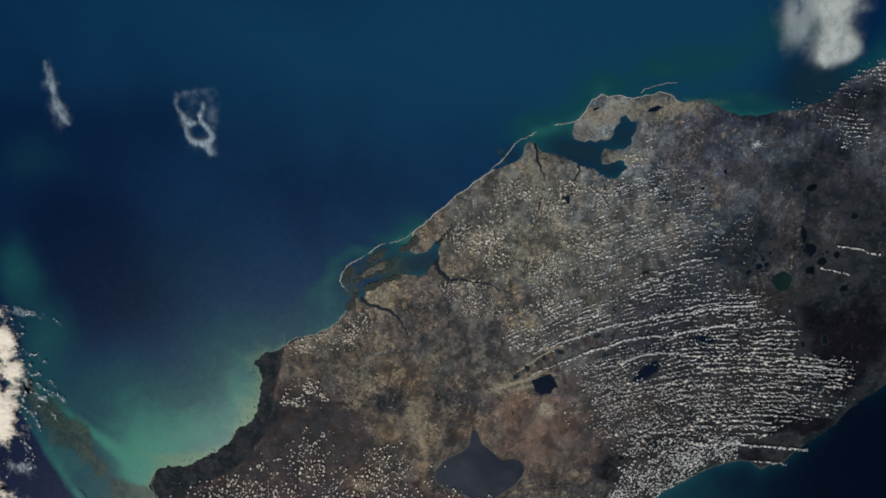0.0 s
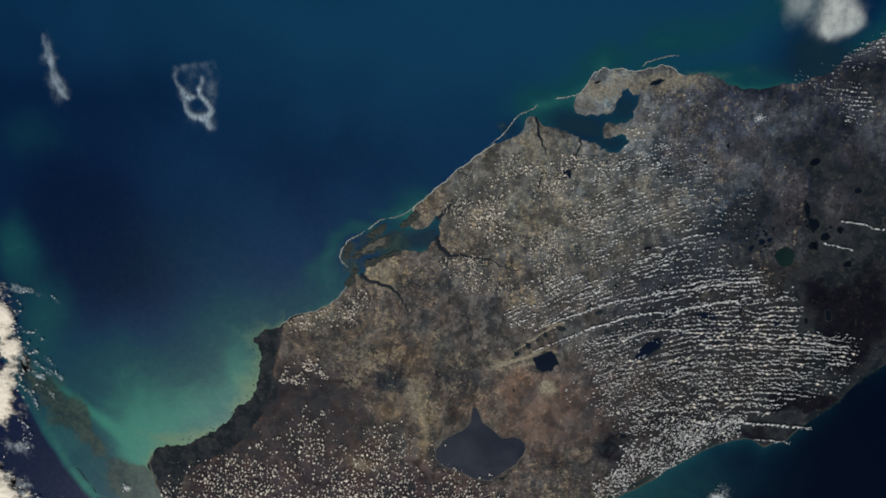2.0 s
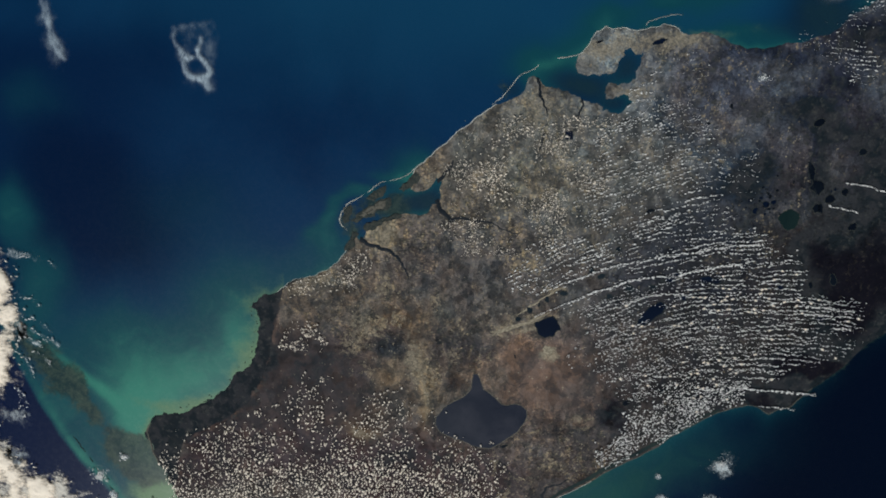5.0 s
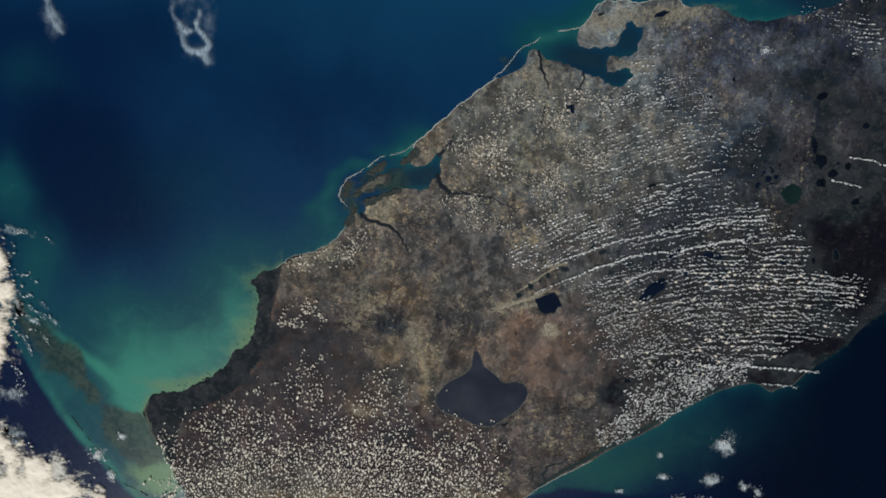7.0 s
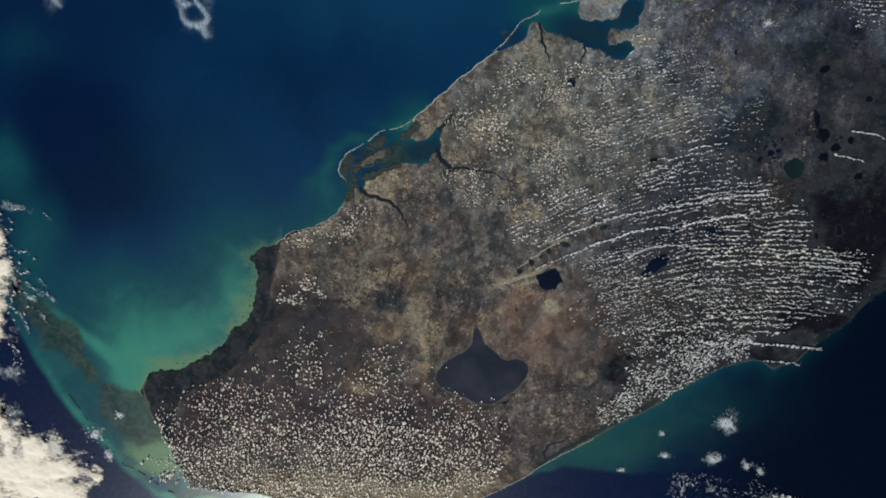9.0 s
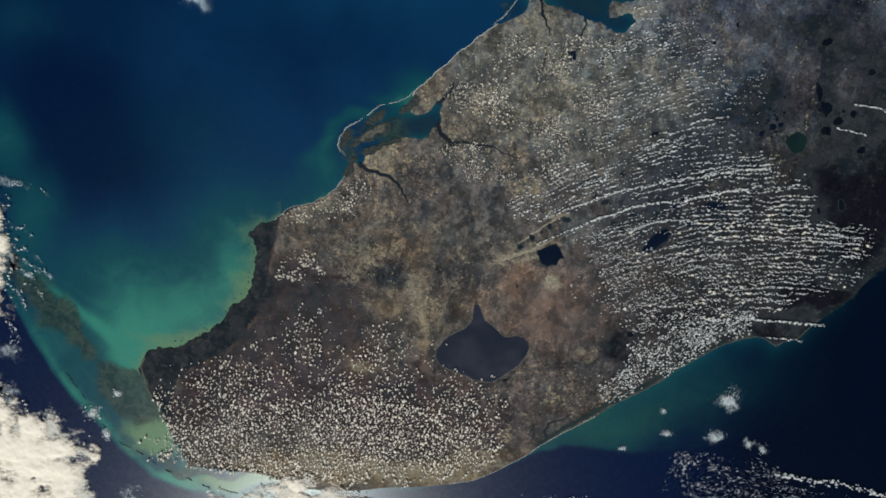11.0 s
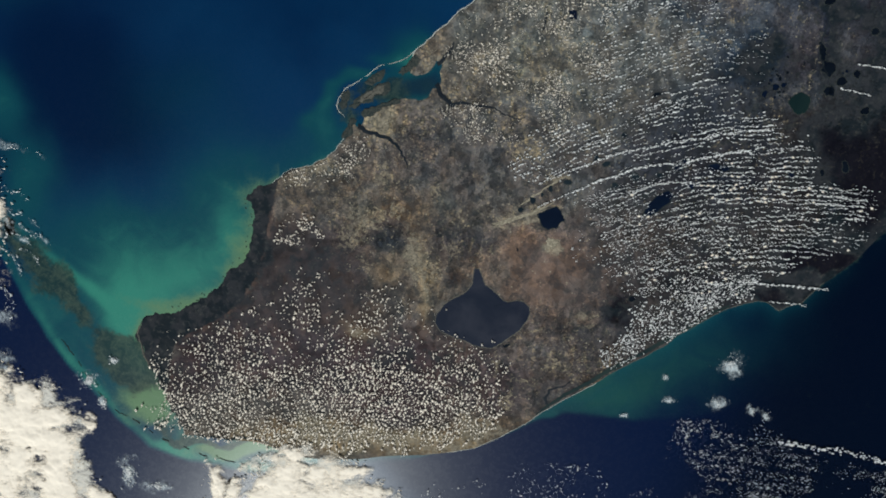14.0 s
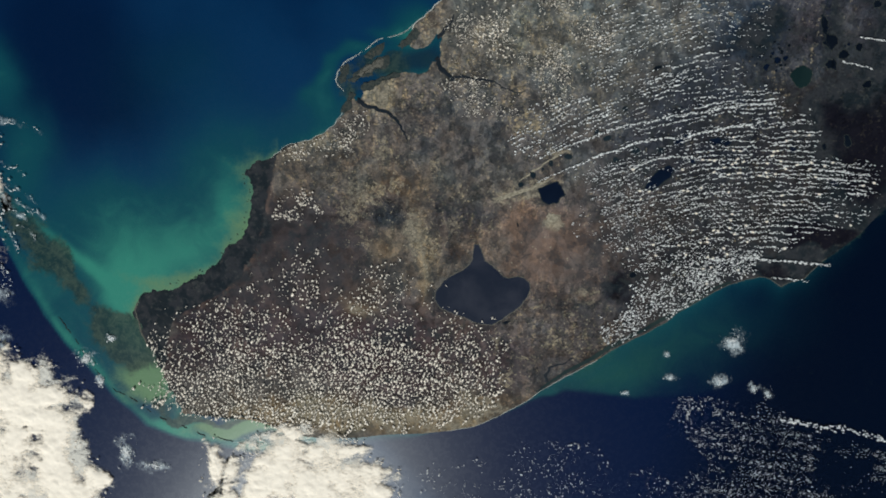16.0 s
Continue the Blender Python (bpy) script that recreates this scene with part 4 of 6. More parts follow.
flat_island([(-66.8, 77), (-63, 79), (-62, 74), (-63.5, 69), (-66.5, 67.6), (-68.2, 71)], "dark mangrove flat behind the hooked island", MANGROVE_FLAT, MANGROVE_FLAT)
flat_island([(-43, 90), (-47, 88.5), (-51, 85.5), (-54, 82.5), (-50, 80.5), (-45, 83.5)], "submerged dark flats with small mangrove islets", FLAT, MANGROVE_FLAT)
for outline, label in (([(-26.5, 98), (-30, 94.5), (-33.5, 91), (-36, 88.2), (-33.6, 86.6), (-29.5, 89), (-25.8, 91.6), (-24, 95)], "dark mangrove fringe on the harbour's north point"),
                       ([(-37, 74.6), (-44, 72), (-51, 69.5), (-55.5, 66), (-54, 64.2), (-48, 66.8), (-40, 70.5), (-34, 73)], "dark mangrove fringe along the harbour's south shore"),
                       ([(-58, 62.5), (-61.5, 63.5), (-64, 58), (-66.5, 53), (-64, 51.5), (-60.5, 55)], "dark mangrove flats at the river mouth")):
    put("mangrove_fringe", blob("mangrove_fringe", fractal(outline, 0.22, 4, True), 0.34, lip=0.06), MANGROVE_FLAT, None, label, "mangroves", "mangrove fringes")

put("mangrove_fringe", ribbon("mangrove_fringe", fractal([(-160, -120), (-150, -124.2), (-137, -125.4), (-127, -124.6), (-116, -125.0), (-109, -127.6), (-104, -131)], 0.12, 4), (0.8, 1.6, 1.2, 1.8, 1.5, 1.0, 0.4), 0.36, MANGROVE),
    MANGROVE, None, "dark ragged mangrove edge along a pale bay", "mangroves", "mangrove fringes")
islets = []
for p in COAST[3][40:300]:
    if random.random() < 0.14:
        a, r = random.uniform(0, 6.28), random.uniform(0.12, 0.4)
        islets.append((p.x - abs(random.gauss(0, 1.6)), p.y + random.gauss(0, 1.6), 0.0, r * 1.5, r, 0.12, a))
KEY_LINE = fractal([(-232.3, -68.4), (-222.9, -81.6), (-217.8, -91.1), (-208.4, -104.6), (-200.3, -112.6), (-189.6, -117.2), (-181.3, -123.3), (-173.5, -128.0), (-160.0, -133.2), (-145.2, -138.6), (-130.4, -140.8), (-118, -141)], 0.05, 3)
at = 0
while at < len(KEY_LINE) - 6:
    size = random.choice((3, 4, 4, 5, 7))
    low_island("key_island", [tuple(p) for p in KEY_LINE[at:at + size]][::2] + [tuple(KEY_LINE[at + size - 1])], random.uniform(0.45, 0.8) * (1.0 + 0.5 * (-200 < KEY_LINE[at].x)),
               "small low wooded key on the reef line", "keys along the reef", WET_SHORE, MANGROVE, 0.14, share=0.75)
    at += size + random.choice((1, 1, 2, 4))

# ---- lakes and rivers ----
def lake_thing(line, material, label, rim=0.6, rings=(0.0, 0.35, 0.7, 0.93, 1.0), shore=MANGROVE):
    """Open water and the marshy shore round it."""
    top = tagged(new("lake"), label, "lake", "inland lakes")
    put("water", blob("water", line, 0.37, rings), material, top)
    put("shore", ribbon("shore", line + line[:2], rim, 0.36, shore, skirt=0.33), shore, top)
    return top


def lake(x, y, rx, ry, material, label, turn=0.0, points=9, least=0.62):
    out = []
    for k in range(points):
        a = 2 * math.pi * k / points
        s = random.uniform(least, 1.16)
        px, py = rx * s * math.cos(a), ry * s * math.sin(a)
        out.append((x + px * math.cos(turn) - py * math.sin(turn), y + px * math.sin(turn) + py * math.cos(turn)))
    return lake_thing(fractal(out, 0.16, 3, True), material, label, min(0.5, 0.12 * (rx + ry)), (0.0, 0.5, 1.0), WET_SHORE)


GREAT_LAKE = [
    (8.3, -17.1), (10.5, -17), (12.5, -21.4), (14.2, -26.1), (19.7, -30.1), (24.6, -34.7), (27.8, -35.6), (32.4, -34.4),
    (36.5, -35.3), (39.5, -38.1), (39.9, -41.3), (38.6, -45.5), (35.3, -50.5), (30.2, -55), (24, -59.8), (19.4, -62.6),
    (13, -62.2), (3.3, -58.3), (-4.7, -55.9), (-9.5, -53.8), (-12.8, -49), (-12.3, -44.1), (-8.3, -38.5), (-3.7, -35.1),
    (0.5, -32.8), (5.2, -29.2), (7.6, -25.2), (7.8, -20.8)]
lake_thing(fractal(GREAT_LAKE, 0.05, 3, True), BROWN_LAKE, "very large grey-brown lake with a pointed inlet", 0.9, shore=SCRUB)
ISLE_LAKE = [(41.6, 14.6), (45.4, 16.2), (48.4, 17.8), (51.4, 18.8), (54, 16.5), (56.4, 11.9), (53.4, 9.7), (52, 7.2), (48.1, 6.4), (44.3, 8.5)]
lake_thing(fractal(ISLE_LAKE, 0.16, 3, True), DARK_LAKE, "dark blue rounded lake beside the sandy ridge", 0.9)
LONG_LAKE = [(98.7, 16.2), (101.3, 22.4), (105.5, 26.5), (111.3, 29.4), (114.5, 27.3), (111.9, 22.7), (106.2, 18), (101.8, 15.4)]
lake_thing(fractal(LONG_LAKE, 0.08, 3, True), DARK_LAKE, "long dark blue lake under rows of cloud", 0.9)
RIDGE_LAKES = [
    (57.1, 32.4, 2.5, 2.3), (47.9, 28.5, 1.4, 2.3), (38.4, 22.1, 2.4, 2.1), (32.3, 16.7, 2.4, 1.9), (43.5, 25.3, 1, 1.3), (77.2, 42.8, 2.6, 1.8),
    (82.5, 31.6, 2.6, 1.8), (92.7, 36.4, 3.2, 2.4), (106.2, 37.3, 2.6, 1.8), (115.2, 42.4, 3.4, 2.8), (118.7, 45.1, 2.2, 2), (134.5, 42.6, 4.8, 2.8), (140.6, 42.3, 2.8, 2.0), (71.5, 46.2, 2, 1.6), (85.2, 58.5, 2, 1.8), (175.9, 39.4, 1.8, 2.2), (199.7, 21.8, 2.6, 2.0),
    (123.2, 32.1, 3, 2), (157.3, 81.6, 2.3, 2.3), (162.8, 85.5, 2.2, 2.1), (167.1, 86.8, 1.9, 1.8), (160.2, 88.9, 1.3, 1.3), (153.8, 87.3, 1.2, 1.2)]
for x, y, rx, ry in RIDGE_LAKES:
    lake(x, y, rx * 0.85, ry * 0.85, DARK_LAKE if x > 110 else RIDGE_LAKE, "small round dark lake on the ridge")
NORTH_LAKES = [
    (192.4, 84, 3, 4.2), (204.6, 92.9, 3, 3), (211.3, 74.3, 3.6, 2.7), (204.5, 44.8, 3, 5.4), (192.2, 41.5, 1.5, 3), (96.1, -31.4, 3.8, 2.6),
    (116.5, -22.8, 3, 1.8), (31.4, -5.3, 0.7, 1.8), (101.4, 80.2, 3.6, 1.8), (68.3, 168.5, 3, 0.8), (186.8, 129.3, 5, 3),
    (185.1, 105.1, 3, 6), (211.2, 114.9, 4, 2.5), (139.5, 137.1, 1.2, 2.2), (128.3, 127.8, 1.6, 1.2), (27.5, -61, 3.2, 1.4)]
for x, y, rx, ry in NORTH_LAKES:
    lake(x, y, rx * 0.70, ry * 0.70, PEAT_LAKE, "dark lake among woods and pasture", 0.3)
lake_thing(fractal([(52.8, 122.0), (54.8, 122.0), (56.8, 121.8), (56.9, 119.6), (57.0, 117.4), (55.0, 117.5), (53.0, 117.6), (52.9, 119.8)], 0.04, 2, True), DARK_LAKE, "square dark reservoir in pasture", 0.35, (0.0, 0.5, 1.0), WET_SHORE)
lake(99.6, 169.2, 4, 1.3, DARK_LAKE, "narrow dark reservoir near the bay", 0.35)
lake(176.4, 77.6, 5.6, 5.2, GREEN_LAKE, "round murky green lake in the north", points=12, least=0.9)
for x, y, rx, ry in [(189.4, 95.5, 3.6, 4.4), (197.2, 89.4, 3.0, 2.4), (190.4, 84, 2.2, 2.6), (186, 101, 1.6, 2.2)]:
    lake(x, y, rx, ry, PEAT_LAKE, "ragged dark lake in the northern woods", 0.4, 11, 0.7)
# scattered ponds between the named lakes
for _ in range(46):
    x, y = random.uniform(60, 205), random.uniform(25, 125)
    if abs(y - (20 + 0.45 * (x - 40))) < 22:
        s = random.uniform(0.5, 1.1)
        lake(x, y, s, s * random.uniform(0.7, 1.2), DARK_LAKE, "tiny dark pond among groves", random.uniform(0, 3), 7)

for _ in range(34):
    x, y, s = random.gauss(160, 9), random.gauss(88, 8), random.uniform(0.4, 0.9)
    lake(x, y, s, s * random.uniform(0.7, 1.2), PEAT_LAKE, "tiny dark pond near a green lake", random.uniform(0, 3), 7)

RIDGE_SAND = plain_land("ridge_sand", (0.165, 0.145, 0.106), (0.330, 0.285, 0.210))
for points, widths in (([(17, 8.6), (22, 9.2), (25.9, 10.4), (34.2, 13.5), (42.4, 17.4), (50, 21.5)], (0.4, 2.1, 2.6, 1.7, 1.3, 0.4)),
                       ([(31, 18.5), (38, 24), (44, 28.4), (51, 33), (58, 36.5)], (0.3, 1.2, 0.8, 1.1, 0.3))):
    put("sand_ridge", ribbon("sand_ridge", fractal(points, 0.10, 4), widths, 0.33, RIDGE_SAND, skirt=0.29), RIDGE_SAND, None, "pale sandy ridge of groves beside dark lakes", "ridge", kind="structure")
put("clay_pit", blob("clay_pit", fractal([(46.6, -0.4), (48.2, 2.0), (51.0, 1.6), (53.4, 0.2), (52.6, -2.4), (49.4, -3.2), (47.4, -2.6)], 0.22, 3, True), 0.33, lip=0.27), RIDGE_SAND, None, "bare pale clay ground in brown pasture", "bare ground", kind="structure")

RIVERS = [
    ([(-57.3, 59.3), (-53.4, 56.8), (-47, 55.4), (-40.5, 53.4), (-35.6, 49.2), (-32.3, 43.6), (-30, 37)], (2.8, 1.8, 2.3, 1.8, 1.2, 0.4), "wide dark tidal river past a gridded town"),
    ([(-15.5, 82.5), (-11.6, 76.1), (-7.3, 71.4), (0.5, 72.9), (10.1, 71.7), (19.7, 68.1), (30.8, 65.8)], (2.6, 2.2, 1.6, 1.2, 0.7, 0.5), "dark river winding inland from the harbour"),
    ([(-15.1, 92.7), (-11.2, 97.3), (-7.2, 101.9), (-6.7, 104.7)], (2.0, 1.6, 1.0, 0.6), "short dark river at the harbour's head"),
    ([(36.8, 149.1), (38.2, 145.3), (38.2, 140.1), (40.5, 135.6), (43, 129.5)], (1.2, 1.2, 1.3, 1.0, 0.5), "dark winding river south of the bay"),
    ([(60.2, 138), (61.6, 135.3), (59.4, 130.6), (57.8, 126.3)], (1.0, 1.0, 0.9, 0.5), "small dark creek running into the bay"),
    ([(41.6, 120.9), (40.9, 116.5), (39.6, 111.5)], (0.8, 0.9, 0.6), "short dark river in the scrub"),
    ([(52.1, -95.2), (51, -91.2), (53, -86.4), (57, -84.9), (61.7, -83.7), (66.3, -80.1)], (1.6, 1.6, 1.1, 0.9, 0.8, 0.5), "forked dark river near the ocean inlet"),
    ([(186, 128), (187, 118), (184, 108), (186, 98), (190, 88)], (0.5, 0.8, 0.5, 0.7, 0.4), "dark swampy river through northern woods")]
for points, width, label in RIVERS:
    put("river", ribbon("river", fractal(points, 0.14, 4), width, 0.37, RIVER, skirt=0.34), RIVER, None, label, "river", "rivers")
LAGOON_LINE = [(150, -33.5), (138, -39), (125.6, -48.4), (116.7, -54.6), (104.7, -62.4), (95.6, -67.4), (86.5, -73), (77.5, -79.7), (62.1, -88.9), (52.9, -96), (46.5, -101.5)]
put("lagoon", ribbon("lagoon", fractal(LAGOON_LINE, 0.02, 3), (1.2, 1.6, 1.6, 2.0, 2.0, 2.2, 2.6, 2.4, 2.2, 1.6, 0.8), 0.365, LAGOON, skirt=0.34), LAGOON, None,
    "long dark lagoon behind the ocean beach", "lagoon", kind="structure")


# ---- clouds, and the lumps that they and the islets are made of ----
def unit_ball(level):
    bm = bmesh.new()
    bmesh.ops.create_icosphere(bm, subdivisions=level, radius=1.0)
    v, f = np.array([p.co[:] for p in bm.verts]), np.array([[q.index for q in p.verts] for p in bm.faces])
    bm.free()
    return v, f


BALLS = {1: unit_ball(1), 2: unit_ball(2)}


def lobes(spots, level=1):
    """Many lumpy balls in two arrays: rows of x, y, z, half width, half depth, half height, turn."""
    bv, bf = BALLS[level]
    spots = np.asarray(spots)
    n, k = len(spots), len(bv)
    lump = 1 + 0.22 * (rng.random((n, k)) - 0.5)
    p = bv[None] * lump[..., None] * spots[:, None, 3:6]
    c, s = np.cos(spots[:, 6])[:, None], np.sin(spots[:, 6])[:, None]
    x, y = p[..., 0] * c - p[..., 1] * s, p[..., 0] * s + p[..., 1] * c
    v = np.stack([x + spots[:, None, 0], y + spots[:, None, 1], p[..., 2] + spots[:, None, 2]], -1).reshape(-1, 3)
    f = (bf[None] + (np.arange(n) * k)[:, None, None]).reshape(-1, 3)
    return v, f


v, f = lobes([(x, y, float(drop(x, y)), *rest) for x, y, _, *rest in islets], 2)
put("mangrove_islets", mesh("mangrove_islets", v, f), MANGROVE, None, "swarm of small dark mangrove islets off the coast", "islets", kind="stuff")


def puff_rows(x, y, size, turn, long=1.0, base=1.0, count=3):
    """The lobes of one fair-weather cloud: a core and smaller swellings on it."""
    rows = [(0, 0, size * 0.22, size * 0.5 * long, size * 0.42, size * 0.17, turn)]
    for _ in range(count):
        a, r, s = random.uniform(0, 6.28), random.uniform(0.25, 0.6) * size, size * random.uniform(0.18, 0.33)
        px, py = r * long * math.cos(a), r * 0.8 * math.sin(a)
        rows.append((px * math.cos(turn) - py * math.sin(turn), px * math.sin(turn) + py * math.cos(turn), size * random.uniform(0.04, 0.2), s, s * 0.85, s * 0.42, turn))
    z = float(drop(np.float64(x), np.float64(y))) + base
    return [(x + q[0], y + q[1], z + q[2], *q[3:]) for q in rows]


def scatter(poly, count, density, rnd):
    """Points inside an outline, thinned by a density between 0 and 1."""
    px, py = [p[0] for p in poly], [p[1] for p in poly]
    got = np.zeros((0, 2))
    while len(got) < count:
        x, y = rnd.uniform(min(px), max(px), 6000), rnd.uniform(min(py), max(py), 6000)
        ragged = inside(x + 6 * fbm(x, y, 14, 3, 2.2) + rnd.normal(0, 2, 6000), y + 5 * fbm(x, y, 14, 3, 7.7) + rnd.normal(0, 1.5, 6000), poly)
        ok = ragged & (rnd.random(6000) < density(x, y))
        got = np.concatenate([got, np.stack([x[ok], y[ok]], 1)])
        if len(got) == 0:
            break
    return got[:count]


def even(poly, gap, density, rnd, jitter=0.28):
    """Points spread evenly, as convection cells are, inside an outline; each falls out by 1 - density."""
    px, py = [p[0] for p in poly], [p[1] for p in poly]
    gx, gy = np.meshgrid(np.arange(min(px), max(px), gap), np.arange(min(py), max(py), gap * 0.87))
    gx = gx + (np.arange(len(gx)) % 2)[:, None] * gap / 2
    x, y = gx.ravel() + rnd.normal(0, jitter * gap, gx.size), gy.ravel() + rnd.normal(0, jitter * gap, gx.size)
    soft = rnd.normal(0, 3.0, (2, gx.size))
    ok = inside(x + 7 * fbm(x, y, 16, 3, 2.2) + soft[0], y + 7 * fbm(x, y, 16, 3, 7.7) + soft[1], poly) & (rnd.random(gx.size) < density(x, y))
    return np.stack([x[ok], y[ok]], 1)


SLOPE_X = np.arange(-20.0, 320.0, 1.0)
SLOPE = np.interp(SLOPE_X, (20, 60, 90, 123, 147, 167, 190, 215, 260), (0.55, 0.50, 0.37, 0.20, 0.10, 0.03, -0.04, -0.12, -0.14))
BEND = np.cumsum(SLOPE)


def street_turn(x):
    """The way a cloud row runs at x, as an angle."""
    return math.atan(float(np.interp(x, SLOPE_X, SLOPE)))


def street_spots(poly, gap, step, density, rnd, wander=1.5, jitter=0.3):
    """Places strung along rows that bend with the wind, inside a ragged outline."""
    px, py = np.array([p[0] for p in poly]), np.array([p[1] for p in poly])
    v = py - np.interp(px, SLOPE_X, BEND)
    x, k = np.meshgrid(np.arange(px.min() - 4, px.max() + 4, step), np.arange(v.min() - 4, v.max() + 4, gap))
    x = x + rnd.normal(0, jitter * step, x.shape) + rnd.uniform(0, step, (len(x), 1))
    k = k + rnd.normal(0, 0.12 * gap, (len(k), 1))
    y = np.interp(x, SLOPE_X, BEND) + k + wander * fbm(x, 1.6 * k, 26, 4, 4.0) + 0.5 * gap * fbm(x, 3.0 * k, 5, 2, 14.0) * 0.5 + rnd.normal(0, 1, x.shape) * gap * (0.11 + 0.15 * smooth(35, -5, k + np.interp(x, SLOPE_X, BEND)) * smooth(190, 130, x))
    share = density(x, y, k)
    soft = rnd.normal(0, 1.2, (2,) + x.shape)
    ok = inside(x + 5 * fbm(x, y, 16, 3, 2.2) + soft[0], y + 5 * fbm(x, y, 16, 3, 7.7) + soft[1], poly) & (rnd.random(x.shape) < share)
    return np.stack([x[ok], y[ok]], 1), share[ok]


def cloud_field(name, spots, sizes, label, turns=None, long=1.0, count=3, level=1, material=None):
    rows = []
    for k, ((x, y), s) in enumerate(zip(spots, sizes)):
        rows += puff_rows(x, y, s, turns[k] if turns is not None else random.uniform(0, 3.1), long, count=count)
    v, f = lobes(rows, level)
    return put(name, mesh(name, v, f), material or CUMULUS, None, label, "clouds", kind="stuff")


rnd = np.random.default_rng(21)
MARSH = [(-179, -66), (-168, -62), (-152, -58), (-126, -54), (-108, -36), (-99, -31), (-89, -20), (-74, -25), (-58, -29), (-41, -27), (-27, -35), (-12, -42), (4, -58), (19, -62), (30, -97), (22, -120), (-67, -130), (-100, -129), (-165, -127), (-178, -92)]
def marsh_share(x, y):
    return np.clip(0.27 + 0.67 * smooth(-45, -100, y + 0.06 * x) + 0.34 * fbm(x, y, 22, 3, 1.0) - 0.22 * smooth(-140, -170, x) * smooth(-95, -75, y) + patches(x, y, [(-40, -46, 26, 12, 0.22), (5, -72, 18, 9, 0.15)]), 0.03, 1.0)


spots = even(MARSH, 1.8, lambda x, y: 1.05 * marsh_share(x, y) * (1 - 0.3 * smooth(-138, -165, x) * smooth(-108, -92, y)), rnd, 0.26)
spots = spots[inside(spots[:, 0] + 1.0, spots[:, 1] + 1.5, [tuple(p) for p in SHORE])]
sizes = np.clip((0.62 + 0.38 * marsh_share(spots[:, 0], spots[:, 1])) * rnd.gamma(7.0, 0.126, len(spots)), 0.36, 1.7)
order = np.argsort(-sizes)
cloud_field("cumulus_field", spots[order[220:]], sizes[order[220:]], "thousands of small white fair-weather clouds over marsh", [random.gauss(1.3, 0.5) for _ in order[220:]], 1.6)
# the largest ones stand as clouds of their own
kinds = []
for k in range(8):
    v, f = lobes([(a, b, c, d, e, g, h) for a, b, c, d, e, g, h in puff_rows(0.0, 0.0, 2.1 + 0.06 * k, random.uniform(0, 3), 1.15, 0.0, 6)], 2)
    kinds.append(mesh("cumulus_cloud", v, f))
    kinds[-1].materials.append(CUMULUS)
for k, i in enumerate(order[:220]):
    ob = new("cumulus_cloud", kinds[k % 8])
    x, y = spots[i]
    ob.matrix_world = Matrix.LocRotScale((x, y, float(drop(x, y)) + 1.0), Euler((0, 0, random.uniform(0, 6.28))), [sizes[i] / 2.7] * 3)
    tagged(ob, "bright white heaped cloud above brown marsh", "cloud", "larger fair-weather clouds")

STREETS = [(60, 21), (75, 31), (117, 46.5), (147, 52.6), (180, 57), (187, 47), (192, 38), (218, 32), (222, 26), (216, 19.5), (223, 7), (205, -2), (190, -6), (163, -18), (152, -27),
           (133, -33), (113, -27), (104, -27), (90, -17), (77, -1), (68, 12)]
spots, share = street_spots(STREETS, 2.45, 0.62, lambda x, y, k: np.clip(0.80 + 0.10 * smooth(95, 150, x) + 0.48 * fbm(x * 0.7, 2.0 * k, 11, 3, 5.0) - 0.2 * smooth(95, 66, x) - 0.26 * smooth(182, 205, x), 0.06, 0.97), rnd)
dry = patches(spots[:, 0], spots[:, 1], [(107, 23, 8, 5, 1.0), (127, 45, 7, 3, 0.7), (135, 42, 6, 3, 0.8), (95, -8, 9, 6, 0.5), (120, -22, 9, 2.5, 0.8), (200, 3, 9, 3, 0.6), (118, 37, 6, 3, 0.6)])
keep = rnd.random(len(spots)) > dry
spots, share = spots[keep], share[keep]
sizes = np.clip((0.50 + 0.32 * share) * rnd.gamma(5.5, 0.106, len(spots)) * (1 + 0.14 * smooth(100, 130, spots[:, 0]) * smooth(200, 185, spots[:, 0])), 0.2, 1.15)
order = np.argsort(-sizes)
cloud_field("cloud_streets", spots[order[80:]], sizes[order[80:]], "white cumulus lined up in long curving rows", [street_turn(x) + random.gauss(0, 0.12) for x, y in spots[order[80:]]], 1.5, material=WHITE_CUMULUS)
for k, i in enumerate(order[:80]):
    ob = new("cumulus_cloud", kinds[k % 8])
    x, y = spots[i]
    ob.matrix_world = Matrix.LocRotScale((x, y, float(drop(x, y)) + 1.0), Euler((0, 0, street_turn(x))), [sizes[i] / 1.7, sizes[i] / 2.5, sizes[i] / 2.4])
    tagged(ob, "larger white cloud standing in a curving row", "cloud", "larger clouds in the rows")
ON_LAND = [tuple(p) for p in SHORE]
SHORE_FIELD = [(97, -40), (105, -31), (123, -24), (151, -21), (166, -16), (158, -31), (140, -43), (126, -52), (110, -62), (88, -73), (80, -67), (96, -50)]
spots = even(SHORE_FIELD, 1.22, lambda x, y: np.clip(0.78 + 0.5 * fbm(x, y, 9, 3, 5.5), 0.08, 1), rnd, 0.24)
spots = spots[inside(spots[:, 0], spots[:, 1] - 0.8, ON_LAND)]
cloud_field("cumulus_field", spots, np.clip(rnd.gamma(7.0, 0.093, len(spots)), 0.22, 1.3), "dense white cumulus crowding the ocean shore", [random.gauss(0.5, 0.5) for _ in spots], 1.3, material=WHITE_CUMULUS)
NORTH_ROWS = [(93, 81), (110, 91), (143, 90), (153, 80), (146, 71), (172, 70), (178, 58), (147, 55), (111, 49), (86, 46), (76, 53), (70, 66)]
